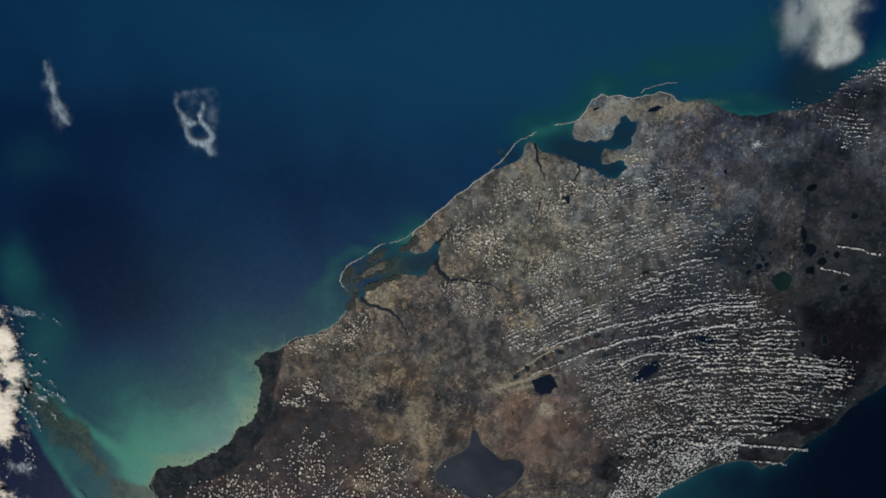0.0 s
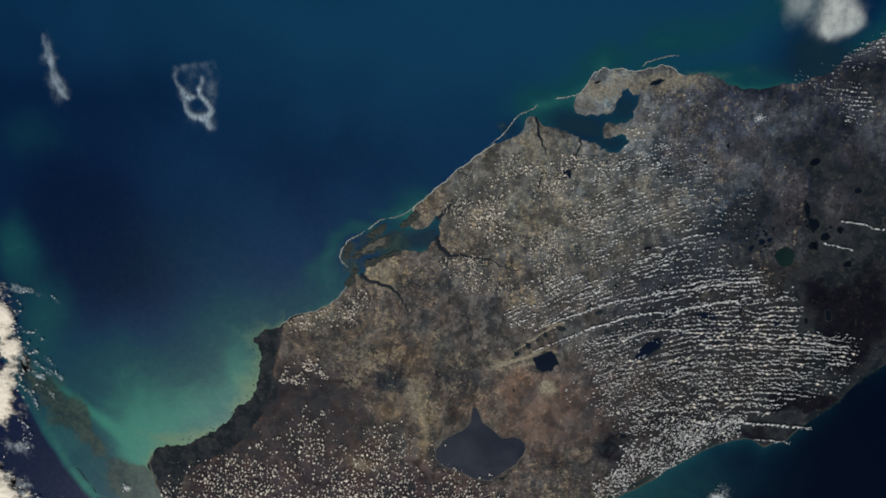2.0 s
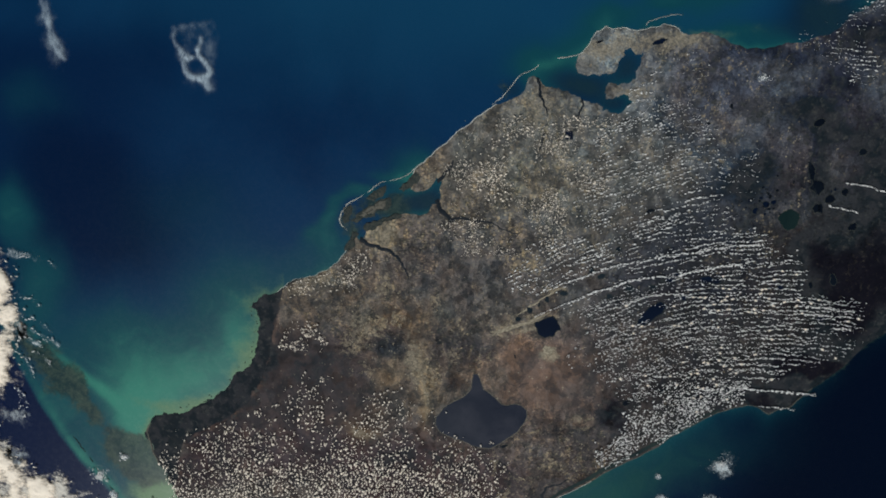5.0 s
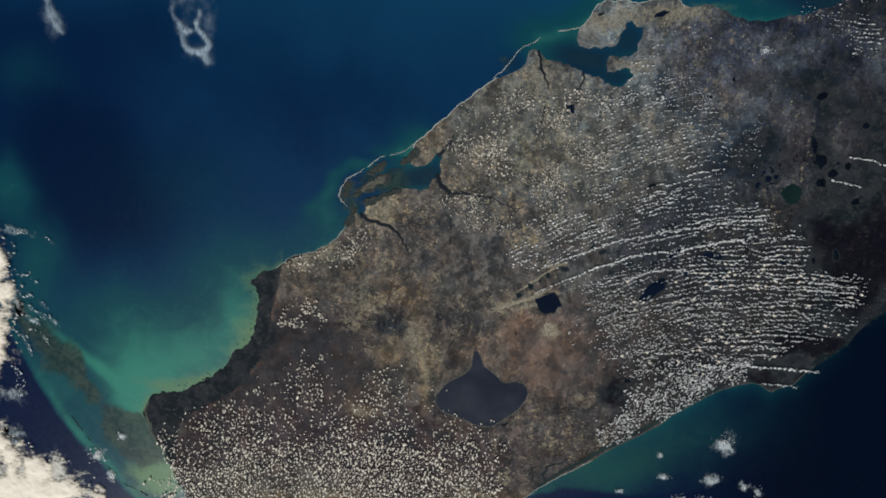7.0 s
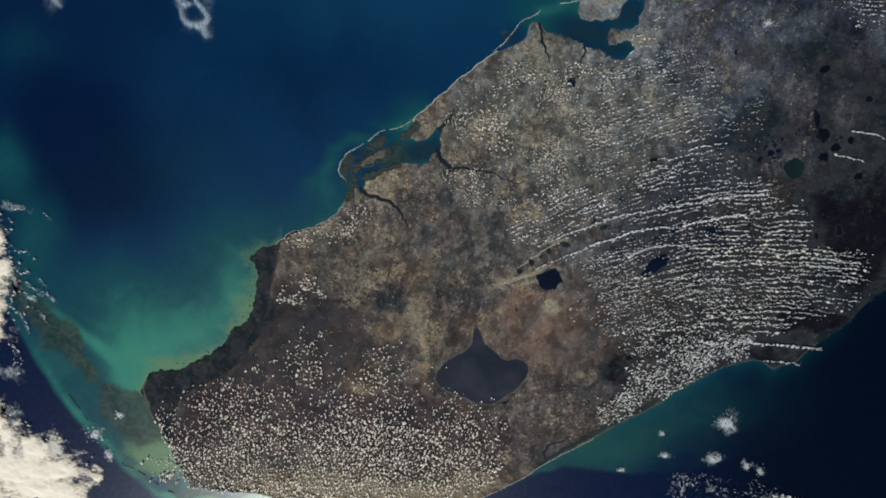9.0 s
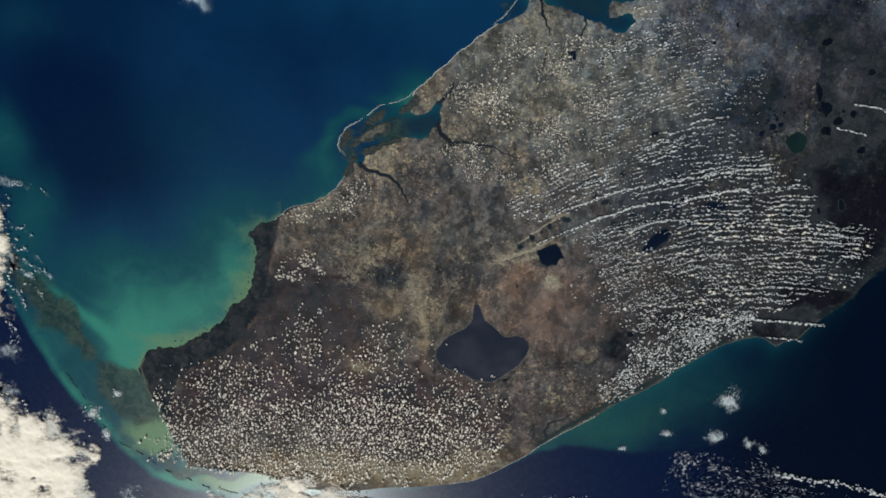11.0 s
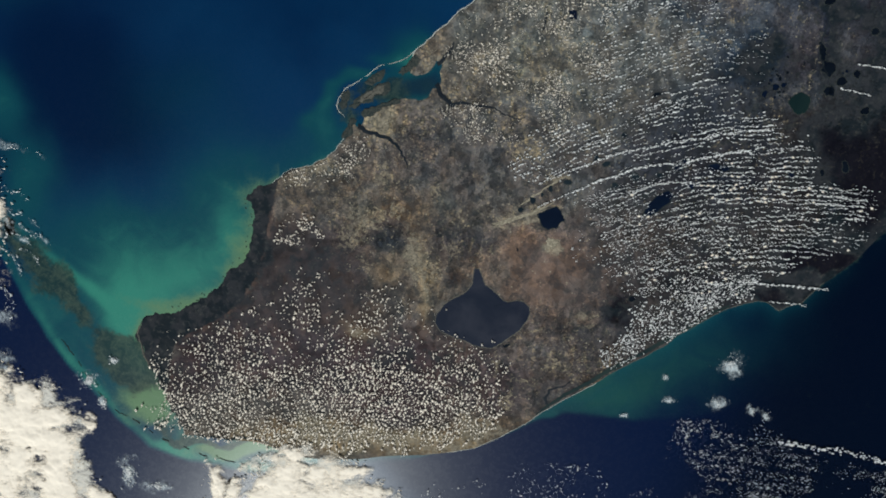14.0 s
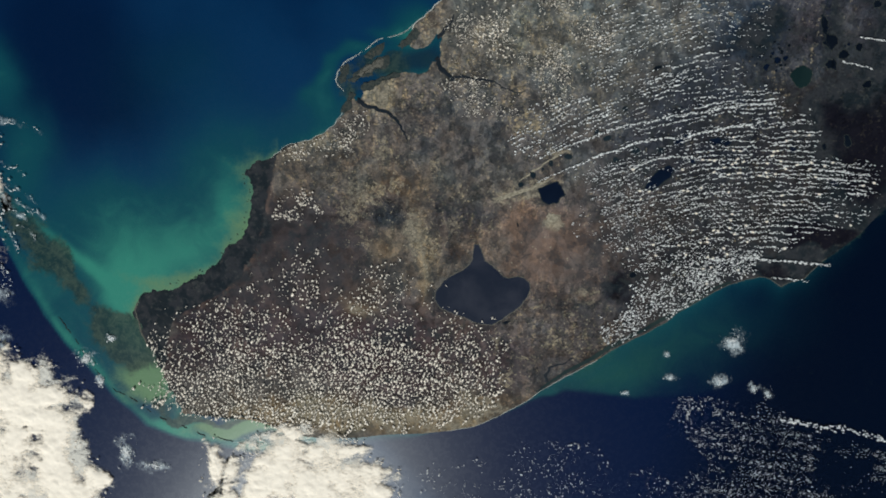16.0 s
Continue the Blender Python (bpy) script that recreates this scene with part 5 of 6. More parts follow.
spots, share = street_spots(NORTH_ROWS, 2.4, 0.9, lambda x, y, k: np.clip(0.72 + 0.6 * fbm(x * 0.6, 2.2 * k, 13, 3, 6.0), 0.02, 0.92), rnd, 1.6)
cloud_field("cloud_streets", spots, np.clip((0.34 + 0.40 * share) * rnd.gamma(8.0, 0.108, len(spots)), 0.25, 1.2), "broken rows of white cloud north of the ridge", [street_turn(x) for x, y in spots], 1.6, material=WHITE_CUMULUS)
FAR_ROWS = [(72, 124), (84, 142), (112, 136), (130, 124), (140, 108), (142, 92), (110, 92), (92, 82), (70, 66), (57, 80)]
spots, share = street_spots(FAR_ROWS, 2.4, 1.0, lambda x, y, k: np.clip(0.70 + 0.5 * fbm(x * 0.8, 1.6 * k, 12, 3, 6.5), 0.03, 0.85), rnd, 2.2)
dry = inside(spots[:, 0], spots[:, 1], ON_LAND)
spots, share = spots[dry], share[dry]
cloud_field("cloud_streets", spots, np.clip((0.34 + 0.32 * share) * rnd.gamma(6.0, 0.132, len(spots)), 0.2, 1.0), "thin broken rows of small white clouds", [street_turn(x) for x, y in spots], 1.5, material=WHITE_CUMULUS)
WEST_ROWS = [(28, 44), (40, 64), (62, 66), (84, 50), (72, 43), (56, 36), (40, 28)]
spots, share = street_spots(WEST_ROWS, 2.2, 0.9, lambda x, y, k: np.clip(0.66 + 0.35 * smooth(45, 75, x) + 0.5 * fbm(x * 0.8, 1.6 * k, 10, 3, 6.8), 0.03, 0.85), rnd, 1.6)
cloud_field("cloud_streets", spots, np.clip((0.35 + 0.45 * share) * rnd.gamma(6.0, 0.145, len(spots)), 0.2, 1.1), "small white clouds gathering into rows", [street_turn(x) for x, y in spots], 1.4, material=WHITE_CUMULUS)
LEE_DOTS = [(92, 28), (75, 24), (64, 16), (62, 4), (61, -9), (72, -12), (84, -16), (98, -30), (106, -30), (110, -10), (98, 8)]
spots, share = street_spots(LEE_DOTS, 2.2, 1.1, lambda x, y, k: np.clip(0.40 + 0.35 * smooth(66, 92, x) + 0.6 * fbm(x, 1.4 * k, 9, 3, 3.9), 0.03, 0.8), rnd, 1.6)
cloud_field("cloud_streets", spots, np.clip((0.35 + 0.4 * share) * rnd.gamma(6.0, 0.12, len(spots)), 0.18, 0.8), "sparse small clouds at the rows' inland end", [street_turn(x) for x, y in spots], 1.3, material=WHITE_CUMULUS)
TOP_ROWS = [(168, 175), (186, 176), (196, 184), (207, 194), (222, 200), (232, 202), (234, 186), (214, 180), (204, 170), (214, 162), (218, 152), (200, 148), (190, 158), (184, 168), (170, 170)]
spots, share = street_spots(TOP_ROWS, 2.1, 0.75, lambda x, y, k: np.clip(0.62 + 0.6 * fbm(x, 1.5 * k, 13, 3, 7.0), 0.04, 0.95), rnd, 1.4)
cloud_field("cloud_streets", spots, np.clip((0.4 + 0.5 * share) * rnd.gamma(5.0, 0.10, len(spots)), 0.16, 0.85), "short white cloud rows on the northern coast", [street_turn(x) for x, y in spots], 1.5, material=WHITE_CUMULUS)
HIGH_ROWS = [(87, 131), (90, 149), (104, 155), (117, 165), (128, 158), (125, 137), (132, 122), (150, 112), (158, 96), (144, 90), (128, 100), (106, 122)]
spots, share = street_spots(HIGH_ROWS, 2.9, 1.05, lambda x, y, k: np.clip(0.48 + 0.75 * fbm(x * 0.7, 1.8 * k, 12, 3, 7.9), 0.02, 0.85), rnd, 2.0)
cloud_field("cloud_streets", spots, np.clip((0.30 + 0.40 * share) * rnd.gamma(6.0, 0.100, len(spots)), 0.16, 0.8), "faint rows of tiny white clouds inland of the bay", [street_turn(x) for x, y in spots], 1.6, material=WHITE_CUMULUS)
BRIGHT_DOTS = [(6, 112), (18, 112), (24, 100), (28, 84), (18, 78), (8, 92)]
spots = even(BRIGHT_DOTS, 2.1, lambda x, y: np.clip(0.55 + 0.6 * fbm(x, y, 9, 3, 8.8), 0.05, 1), rnd)
cloud_field("cumulus_field", spots, np.clip(rnd.gamma(6.0, 0.135, len(spots)), 0.3, 1.3), "knot of bright small clouds behind the gulf beaches", count=3)
GULF_DOTS = [(-4, 112), (22, 130), (54, 130), (78, 128), (72, 80), (60, 50), (26, 50), (-18, 70), (-13, 97)]
spots = scatter(GULF_DOTS, 3000, lambda x, y: np.clip(0.25 + 0.9 * fbm(x, y, 16, 3, 8.0), 0.02, 1), rnd)
cloud_field("cumulus_field", spots, np.clip(rnd.gamma(3.5, 0.11, len(spots)), 0.18, 1.1), "scattered tiny white clouds over western scrub", count=2)
COAST_TOWNS = [(-100, 29), (-96, 35), (-76, 46), (-61, 52), (-50, 54), (-53, 42), (-61, 31), (-77, 27), (-97, 24)]
spots = scatter(COAST_TOWNS, 420, lambda x, y: np.clip(0.6 + 0.5 * fbm(x, y, 12, 3, 9.0), 0.02, 1), rnd)
spots = spots[inside(spots[:, 0], spots[:, 1] + 1.0, [tuple(p) for p in SHORE])]
cloud_field("cumulus_field", spots, np.clip(rnd.gamma(3.5, 0.14, len(spots)), 0.25, 1.2), "loose bright small clouds near the southwest coast", count=2)
BEHIND_COAST = [(-104, -2), (-101, 6), (-90, 11), (-76, 6), (-74, -5), (-96, -7)]
spots = scatter(BEHIND_COAST, 190, lambda x, y: np.clip(0.4 + 0.9 * fbm(x, y, 9, 3, 9.5), 0.02, 1), rnd)
cloud_field("cumulus_field", spots, np.clip(rnd.gamma(4.0, 0.15, len(spots)), 0.28, 1.3), "small cluster of bright clouds behind mangroves", count=3)
CLUMPS = [(123, -101), (146, -104), (162, -109), (172, -115), (160, -119), (146, -112), (132, -111), (128, -117), (120, -112)]
spots = even(CLUMPS, 1.3, lambda x, y: np.clip(0.35 + 0.8 * fbm(x, y, 8, 3, 10.5), 0.02, 1), rnd)
cloud_field("cumulus_field", spots, np.clip(rnd.gamma(3.0, 0.14, len(spots)), 0.18, 1.0), "bright ragged clumps of cloud over dark ocean", [random.gauss(-0.7, 0.4) for _ in spots], 1.9, material=WHITE_CUMULUS)
OCEAN = [(122, -100), (146, -101), (165, -107), (188, -113), (208, -122), (252, -128), (267, -184), (143, -188), (128, -157), (149, -135), (126, -125)]
spots = scatter(OCEAN, 4600, lambda x, y: (0.3 + 0.7 * (0.5 + 0.5 * np.cos(2 * np.pi * (y + 0.12 * x) / 7))) * np.clip(0.45 + 0.7 * fbm(x, y, 18, 3, 10.0), 0.02, 1), rnd)
cloud_field("cumulus_field", spots, np.clip(rnd.gamma(2.6, 0.076, len(spots)), 0.10, 0.75), "small white clouds strewn over dark ocean", [random.gauss(-0.15, 0.3) for _ in spots], 2.6, material=WHITE_CUMULUS)
BAY = [(-190, -107), (-178, -104), (-168, -112), (-164, -121), (-176, -122), (-186, -116)]
spots = scatter(BAY, 80, lambda x, y: np.clip(0.6 + 0.6 * fbm(x, y, 8, 3, 13.0), 0.05, 1), rnd)
cloud_field("cumulus_field", spots, np.clip(rnd.gamma(4.0, 0.2, len(spots)), 0.3, 1.5), "few white clouds over pale green shallows", [random.gauss(1.5, 0.3) for _ in spots], 1.4)
OCEAN_SOUTH = [(-20, -150), (3, -144), (19, -138), (50, -135), (76, -131), (96, -144), (126, -148), (130, -164), (84, -192), (-20, -196), (-38, -160)]
spots = scatter(OCEAN_SOUTH, 1050, lambda x, y: np.clip(0.35 + 0.9 * fbm(x, y, 12, 3, 12.0), 0.02, 1), rnd)
cloud_field("cumulus_field", spots, np.clip(rnd.gamma(2.8, 0.105, len(spots)), 0.14, 1.0), "flecks of white cloud over the southern strait", None, 1.8, material=WHITE_CUMULUS)

OFFSHORE = [(154, -67, 8.0, 7.0, 60), (149, -91, 5, 5, 30), (169, -95, 3.2, 4.1, 18), (177, -98, 2.9, 4.4, 16), (-178, -159, 9, 4, 26), (118, -76, 3, 2.7, 12), (121, -90, 5, 2.4, 18),
            (96, -100, 2.9, 1.7, 8), (-217, -94, 6.9, 5.6, 50), (-209, -107, 3.5, 3.5, 18), (-196, -151, 6, 11, 60), (-201, -80, 4.8, 2.8, 14)]
patch_veils = []
for x, y, rx, ry, n in OFFSHORE + [(155, 152, 4.2, 2.4, 18)]:
    top = tagged(new("cloud_patch"), "small bright cloud group over brown pasture" if y > 100 else "ragged little group of white clouds over water", "cloud", "offshore cloud patches")
    for _ in range(int(2.5 * n)):
        a, r = random.uniform(0, 6.28), abs(random.gauss(0, 0.45))
        v, f = lobes(puff_rows(x + rx * r * math.cos(a), y + ry * r * math.sin(a), random.uniform(0.10, 0.36) * (1.9 if x < -150 else 1.0), random.gauss(-0.9, 0.5), 2.4, count=3))
        put("cloud_puff", mesh("cloud_puff", v, f), WHITE_CUMULUS, top)
    patch_veils.append((top, [(x, y, rx * 0.85, ry * 0.85, 0.75)]))

# strong single rows along the ridge and the cape
ROW_LINES = [
    ([(40.8, 30.8), (52, 36), (64.6, 41.2)], 0.3, 0.66, "thin end of a cloud row over the ridge"),
    ([(41.4, 18.5), (50, 22.8), (60.5, 27.7)], 0.3, 0.66, "thin end of a cloud row beside a lake"),
    ([(64.6, 41.2), (76, 46), (88.1, 50.3), (111.8, 55.7), (135.4, 59.9), (163.8, 63.0)], 0.5, 0.85, "long bright row of cloud along the ridge"),
    ([(60.5, 27.7), (75, 34.3), (91.2, 40.7), (105, 43.4), (119.9, 45.1), (136.4, 49.2), (159.9, 54.6)], 0.6, 1.05, "long bright row of cloud past the lakes"),
    ([(89.8, 27.3), (103.9, 32.6), (123.2, 34.4)], 0.5, 0.9, "short bright cloud row over a long lake"),
    ([(190, 29), (203, 28.4), (218, 27)], 0.35, 0.9, "level row of white cloud near the coast"),
    ([(190, 24.5), (205, 24), (217, 23.4)], 0.35, 0.85, "thin level row of white cloud"),
    ([(206, 17.3), (212, 17), (219, 16.4)], 0.5, 1.0, "short thick row of cloud inland"),
    ([(137.9, -21.2), (160.0, -19.3), (181, -20.8), (194, -22), (203, -23)], 0.6, 1.05, "bright cloud row reaching over the cape"),
    ([(171, -30), (182, -31), (192, -32)], 0.4, 0.8, "thin cloud row along the cape's beach"),
    ([(186, -112.3), (198.5, -115), (213, -117), (228, -119), (247, -123.6), (262, -128)], 1.7, 1.35, "bright unbroken line of cloud over the ocean"),
    ([(196, 86), (205, 84), (213, 82)], 0.4, 0.8, "thin lone cloud row over northern lakes"),
    ([(204, 98), (216, 97), (228, 94)], 0.5, 0.8, "thin lone cloud row over dark woods")]
for points, spread, size, label in ROW_LINES:
    line = fractal(points, 0.05, 3)
    rows = []
    for a, b in zip(line, line[1:]):
        for _ in range(max(1, int((b - a).length * 2.0))):
            p = a.lerp(b, random.random())
            rows += puff_rows(p.x + random.gauss(0, spread * 0.5), p.y + random.gauss(0, spread * 0.6), size * random.uniform(0.35, 1.1), math.atan2(b.y - a.y, b.x - a.x), 1.4, count=2)
    v, f = lobes(rows)
    put("cloud_row", mesh("cloud_row", v, f), WHITE_CUMULUS, None, label, "clouds", "single cloud rows", "stuff")


def bank(name, rows, base, tall, step, material, label, cut=0.12, rough=0.5, size=26, seed=0.0, power=1.0, fringe=0, parent=None, outline=None, holes=()):
    """A broad cloud with a heaped top, a flat base and a torn edge."""
    x0, x1 = min(r[0] - 2.1 * r[2] for r in rows), max(r[0] + 2.1 * r[2] for r in rows)
    y0, y1 = min(r[1] - 2.1 * r[3] for r in rows), max(r[1] + 2.1 * r[3] for r in rows)
    X, Y, q = sheet(np.arange(x0, x1, step), np.arange(y0, y1, step))
    share = np.clip(patches(X, Y, rows, power), 0, 0.98)
    if outline:
        line = fractal(outline, 0.06, 3, True)
        rim = shore_distance(X, Y, line, 14.0)
        rim = np.where(inside(X, Y, line), rim, -rim)
        share = 0.98 * smooth(-8.5, -4.0, rim) * smooth(-11.0, 12.0, rim + 8.0 * fbm(X + 0.4 * Y, 1.8 * Y - 0.5 * X, 15, 6, seed + 9)) * (1 - np.clip(patches(X, Y, holes), 0, 1) if holes else 1)
    body = np.where(share < 0.04, 0, share + rough * fbm(X, Y, size, 5, seed) * 0.6)
    heap = np.abs(fbm(X, Y, size * 0.35, 4, seed + 3))
    top = base + tall * np.clip(body - cut, 0.02, 2) * (0.80 + 0.32 * heap)
    ground = drop(X, Y)
    v1 = np.column_stack([X.ravel(), Y.ravel(), (ground + top).ravel()])
    v2 = np.column_stack([X.ravel(), Y.ravel(), (ground + base - 0.1 * tall * np.clip(body - cut, 0, 1)).ravel()])
    good = (body > cut).ravel()
    a, fa, used = prune(v1, q, good)
    b, fb, _ = prune(v2, q, good)
    me = mesh(name, np.concatenate([a, b]), np.concatenate([fa, fb[:, ::-1] + len(a)]))
    thick = np.clip(body.ravel()[used], 0, 1.4)
    paint(me, "body", np.stack([np.concatenate([thick, thick])] * 4, -1))
    if parent:
        return put(name, me, material, parent)
    if not fringe:
        return put(name, me, material, None, label, "cloud", "thin clouds")
    top = tagged(new(name), label, "cloud", "cloud banks")
    put("cloud_deck", me, material, top)
    # small heaps torn off along the margin
    rim = np.argwhere((body > cut - 0.22) & (body < cut + 0.12) & (share > 0.10))
    for k in rnd.choice(len(rim), fringe, replace=False):
        j, i = rim[k]
        v, f = lobes(puff_rows(X[j, i] + random.gauss(0, 1.5), Y[j, i] + random.gauss(0, 1.5), random.uniform(0.35, 1.3), random.gauss(-0.5, 0.5), 1.6, 1.4, count=4))
        put("cloud_puff", mesh("cloud_puff", v, f), CUMULUS, top)
    return top


for k, (top, rows) in enumerate(patch_veils):
    bank("cloud_veil", rows, 0.7, 0.4, 0.35, WISP, "", cut=0.10, seed=20.0 + k, size=5, rough=0.6, parent=top)

EDGE_SW = [(-320, -50), (-286.8, -70.2), (-270.2, -78), (-262, -84.4), (-248.3, -93.4), (-237.8, -104), (-226.3, -112.2), (-219.5, -117.8), (-222.2, -126.1), (-224.7, -132.7), (-223.5, -144.2),
           (-223.3, -155.6), (-216.3, -165.1), (-211.5, -171.8), (-212.8, -180.6), (-211.7, -199.5), (-225, -215), (-325, -215)]
HOLES_SW = [(-258, -138, 5, 3, 0.7), (-249, -146, 7, 4, 0.75), (-246, -98, 7, 5, 0.55), (-243, -110, 5, 4, 0.5), (-252, -113, 6, 5, 0.5), (-231, -124, 8, 5, 0.4), (-236, -162, 9, 5, 0.35), (-262, -104, 9, 6, 0.2), (-226, -172, 5, 6, 0.2)]
HOLES_SOUTH = [(-122, -149, 7, 3, 0.6), (-126, -166, 4, 10, 0.7), (-104, -176, 12, 3, 0.25), (-60, -150, 8, 3, 0.25)]
EDGE_SOUTH = [(-127, -152), (-120.3, -143.6), (-104.7, -138.7), (-93.2, -134.2), (-82.9, -131.5), (-71.6, -133.1), (-63, -136.5), (-49.4, -144.7), (-39.4, -153.2), (-36.6, -160),
              (-42.5, -171), (-39.6, -192), (-50, -206), (-140, -206), (-146, -185), (-135.7, -175.5), (-131, -163)]
BANK_SW = [(-264, -97, 15, 12, 0.9), (-248, -125, 26, 12, 0.95), (-238, -132, 14, 10, 0.6), (-262, -156, 20, 15, 0.9), (-231, -153, 17, 19, 1.0), (-228, -175, 18, 10, 0.9), (-256, -194, 47, 13, 1.2), (-288, -141, 20, 58, 1.2)]
BANK_SOUTH = [(-80, -154, 30, 18, 1.2), (-53, -160, 20, 14, 1), (-107, -159, 24, 16, 0.9), (-135, -164, 10, 15, 0.8), (-87, -180, 54, 15, 1.2), (-90, -138, 17, 7, 0.7)]
BANK_WEST = [(-268, 20, 8, 15, 1.0), (-267, 6, 8, 8, 0.7), (-275, -22, 11, 14, 0.85), (-268, -7, 8, 4, 0.4), (-284, 5, 9, 48, 1.3)]
SHREDS = [
    [(-260.0, 9.8), (-253.0, 5.9), (-245.6, 2.7), (-239.6, -2.2)],
    [(-254.8, 0.4), (-247.7, -3.8), (-241.3, -7.4), (-234.3, -11.7)],
    [(-262.2, -15.4), (-257.7, -19.1), (-254.2, -24.9), (-253.4, -32.1)],
    [(-259.8, 4.1), (-257.7, -2.2), (-260.2, -8.8)],
    [(-264.2, -38.5), (-262.0, -45.1), (-264.9, -53.6)],
    [(-259.5, -3.9), (-251.5, -9.1), (-245.7, -12.1)],
    [(-263.0, 23.3), (-253.2, 17.6), (-244.6, 12.2)],
    [(-252.6, -14.7), (-244.4, -18.6), (-241.0, -25.0)],
    [(-257.6, 44.0), (-247.6, 42.2), (-234.0, 37.8)],
    [(-265.0, -36.5), (-258.6, -47.0), (-262.0, -58.0)],
]
WISPS = [(-257, 44, 8, 2.4, 0.45), (-268, -56, 9, 7, 0.7), (-264, -82, 8, 5, 0.6), (-259, 30, 9, 3, 0.5), (-267, -89, 7, 5.4, 0.5), (-256, -3, 7, 5, 0.45)]
def wider(outline, grow):
    """The outline pushed outwards from its middle."""
    c = sum((Vector(p) for p in outline), Vector((0, 0))) / len(outline)
    return [tuple(Vector(p) + (Vector(p) - c).normalized() * grow) for p in outline]


TORN = veil_material("torn_veil_vapour", (0.92, 0.86, 0.76), 0.55, 1.45, 0.62, 0.16, (1.0, 1.8, 1.0), 0.5, 0.55, 1.0)
bank("wispy_cloud", BANK_SW, 0.8, 0.5, 0.8, TORN, "thin torn veil round the vast cloud bank", seed=1.4, rough=1.0, size=14, outline=wider(EDGE_SW, 3.5), holes=HOLES_SW)
bank("wispy_cloud", BANK_SOUTH, 0.8, 0.5, 0.7, TORN, "thin torn veil round the bright cloud mass", seed=2.4, rough=1.0, size=12, outline=wider(EDGE_SOUTH, 3.0), holes=HOLES_SOUTH)
bank("cloud_bank", BANK_SW, 0.9, 1.15, 0.7, BANK, "vast creamy white cloud bank beyond the keys", seed=1.0, fringe=170, rough=0.95, size=15, outline=EDGE_SW, holes=HOLES_SW)
bank("cloud_bank", BANK_SOUTH, 0.9, 1.1, 0.6, BANK, "bright heaped cloud mass off the southeast coast", seed=2.0, fringe=150, rough=0.6, size=14, outline=EDGE_SOUTH, holes=HOLES_SOUTH)
bank("cloud_bank", [(-142, -160, 6, 15, 1.0)], 0.9, 1.4, 0.5, BANK, "small bright cloud beside the great mass", seed=2.6, fringe=14, rough=0.6, size=8)
bank("cloud_bank", BANK_WEST, 0.9, 1.4, 0.6, BANK, "white cloud bank west of the keys", seed=3.0, size=16, fringe=80, rough=0.75)
for k, row in enumerate(WISPS):
    bank("wispy_cloud", [row], 1.5, 0.6, 0.4, WISP, "torn thin shred of white cloud over shoals", seed=4.0 + k, size=7, rough=0.5, cut=0.12)
SMOKY = [(183, 212, 13, 15, 1), (174, 217, 11, 11, 0.7), (193, 204, 9, 8, 0.9), (184, 197, 5, 5, 0.7), (184, 228, 17, 11, 1.1), (165, 217, 4, 14, 0.3), (199, 223, 8, 3, 0.4)]
RING_WEST = [(-158.3, 171.2), (-158.1, 162.3), (-154.3, 157.9), (-150.7, 154.4), (-148.1, 155.7)]
RING_EAST = [(-143.4, 165.6), (-145.8, 159.6), (-144.4, 155.2), (-140.8, 151.7), (-138.5, 147.8), (-141.7, 145.6)]
RING_SOUTH = [(-154.4, 153.4), (-152.5, 147.4), (-147.9, 144.6), (-142.4, 143.8), (-140.1, 138.7)]
RING_NORTH = [(-155.6, 170.3), (-148.4, 172.9), (-137, 173.7)]
STREAK_WEST = [(-231.5, 186.3), (-230.2, 178.3), (-228.2, 170.9), (-227.5, 163.5), (-224.5, 157.5), (-220, 152.5)]
STREAK_EAST = [(-228, 182.8), (-226.7, 174), (-224.9, 165), (-221.5, 159.1)]


def filament(points, radius, amount):
    """Rows of small soft ellipses strung along a line."""
    line = fractal(points, 0.10, 3)
    return [(p.x, p.y, radius * random.uniform(0.7, 1.4), radius * random.uniform(0.7, 1.4), amount * random.uniform(0.5, 1.0)) for p in line]


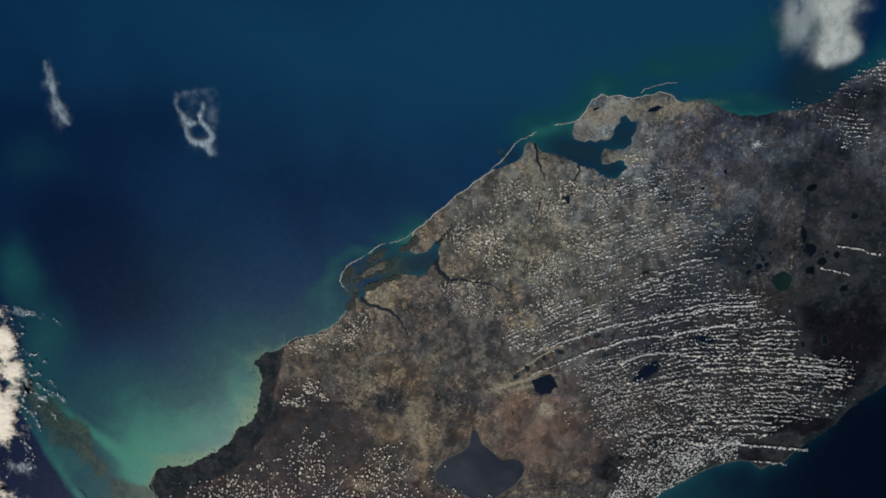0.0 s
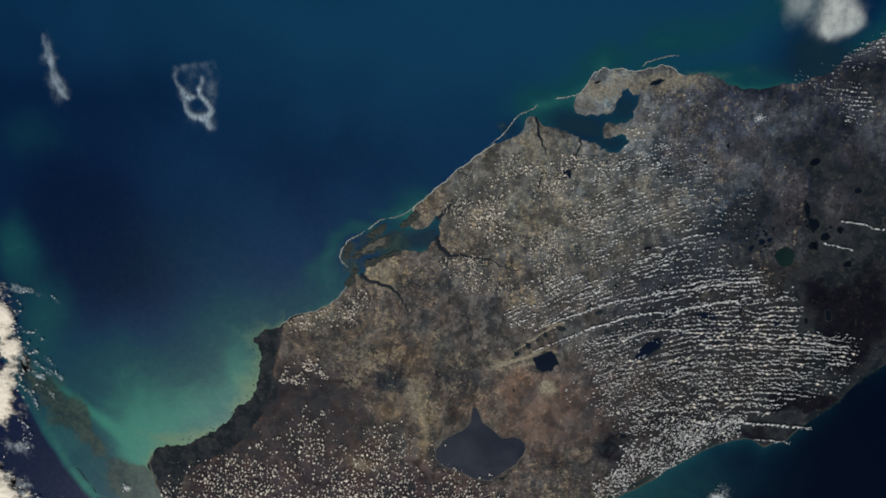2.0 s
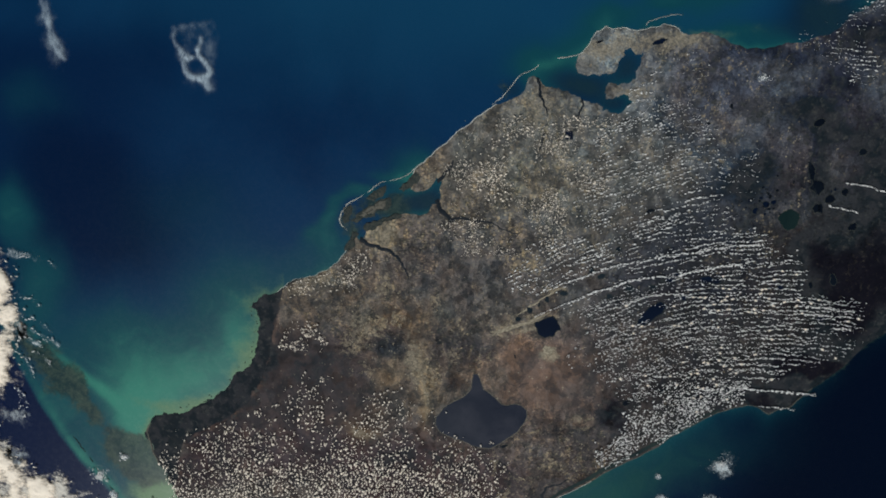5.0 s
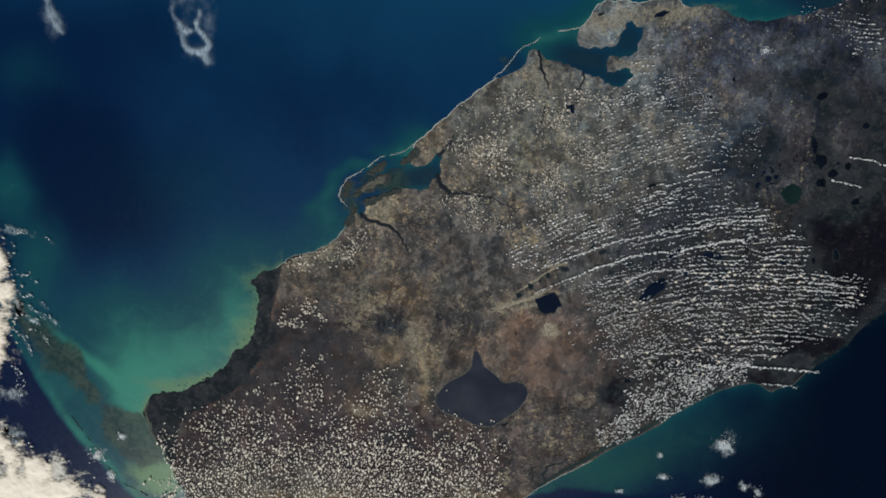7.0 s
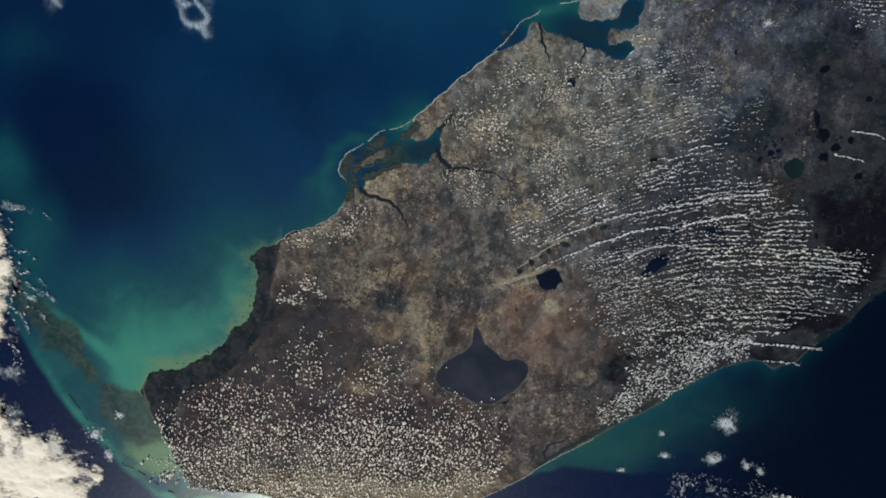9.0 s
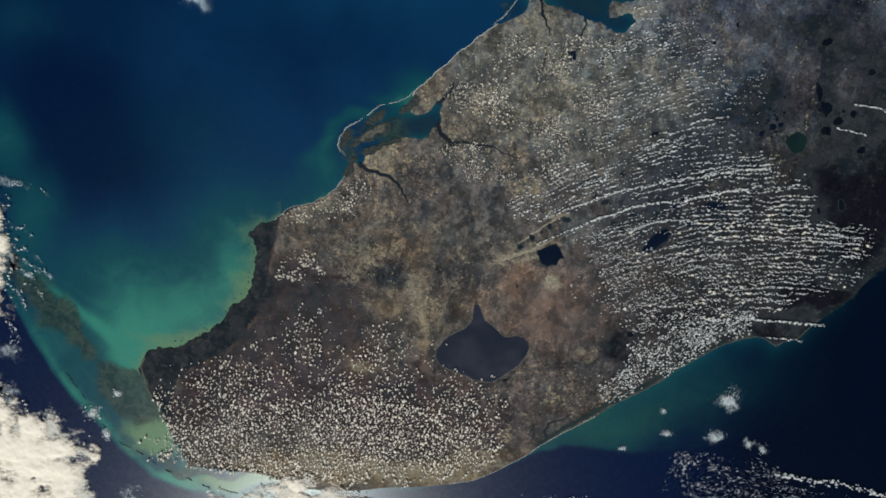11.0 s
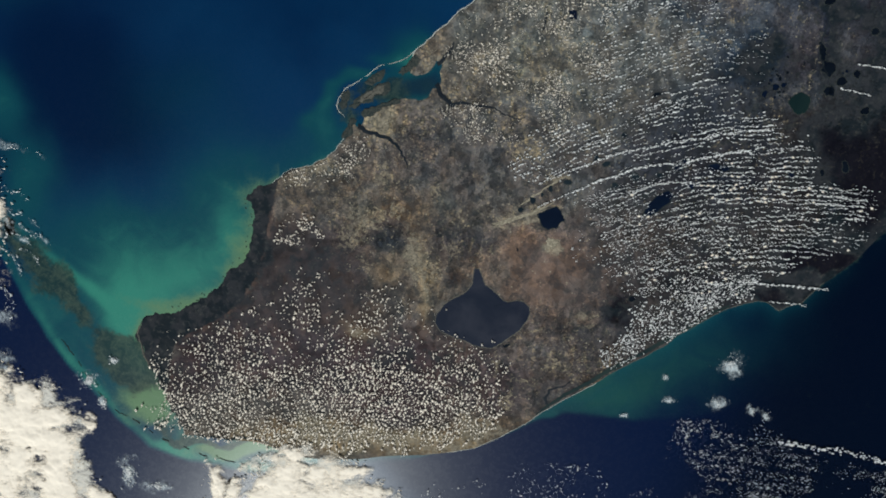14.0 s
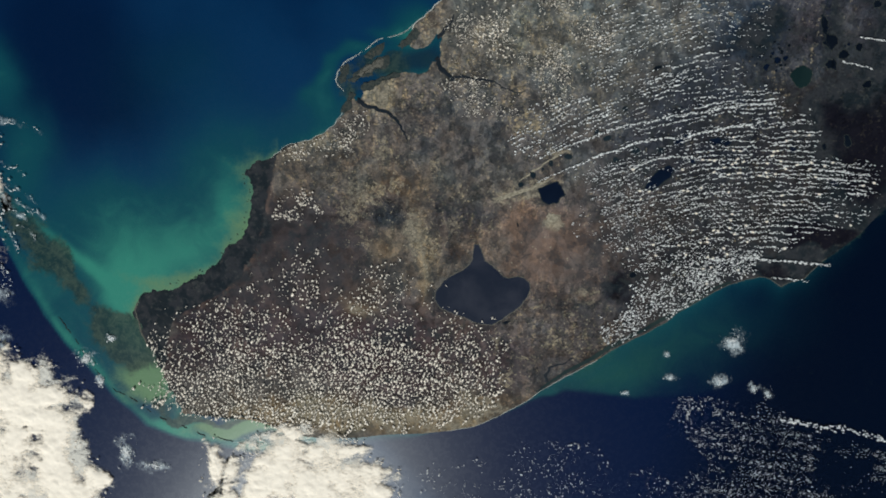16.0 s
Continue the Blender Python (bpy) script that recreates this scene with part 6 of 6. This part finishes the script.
RING = (filament(RING_WEST, 1.4, 0.19) + filament(RING_EAST, 1.3, 0.24) + filament(RING_SOUTH, 1.6, 0.18) + filament(RING_NORTH, 2.2, 0.07)
        + [(-147, 169, 9, 5, 0.24), (-139, 158, 5, 9, 0.30), (-154, 157, 4, 6, 0.26), (-145, 144, 8, 4, 0.24), (-140, 141, 4, 5, 0.3)])
for k, line in enumerate(SHREDS):
    shred = tagged(new("wispy_cloud"), "torn slanting shred of white cloud over shoals", "cloud", "thin clouds")
    bank("thin_veil", filament(line, 1.5, 0.19), 1.5, 0.6, 0.35, WISP, "", seed=11.0 + k, size=5, rough=0.4, cut=0.05, parent=shred)
    path = fractal(line, 0.10, 4)
    for p, q in zip(path, path[1:]):
        for _ in range(2):
            if random.random() < 0.24:
                v, f = lobes(puff_rows(p.x + random.gauss(0, 0.8), p.y + random.gauss(0, 0.8), 0.14 + 0.75 * random.random() ** 2, math.atan2(q.y - p.y, q.x - p.x) + random.gauss(0, 0.25), 2.8, count=3))
                put("cloud_puff", mesh("cloud_puff", v, f), WHITE_CUMULUS, shred)
STREAK = filament(STREAK_WEST, 1.5, 0.13) + filament(STREAK_EAST, 1.5, 0.12) + [(-224, 158, 6, 8, 0.45), (-229, 176, 5, 10, 0.28)]
# high clouds are set low, to tuck their shadows away from the camera's view
smoke = tagged(new("high_cloud"), "hazy pale grey high cloud over the northern gulf", "cloud", "thin clouds")
veil = bank("thin_veil", SMOKY, 3.0, 0.8, 0.5, CIRRUS, "", cut=0.05, seed=5.0, size=20, rough=0.35, parent=smoke)
CORE = [(187, 210, 8, 14, 0.9), (194, 203, 7, 7, 0.9), (186, 226, 13, 9, 1.0), (184, 198, 4, 4, 0.7)]
bank("dense_core", CORE, 4.0, 0.8, 0.5, THICK_CIRRUS, "", cut=0.08, seed=5.5, size=14, rough=0.4, parent=smoke)
bank("high_cloud", RING, 1.2, 0.5, 0.3, FIBRE, "thin wispy ring-shaped cloud over deep gulf", cut=0.04, seed=6.0, size=6, rough=0.22)
bank("high_cloud", STREAK, 1.2, 0.5, 0.3, FIBRE, "thin slanting streak of grey-white cloud", cut=0.04, seed=7.0, size=6, rough=0.22)
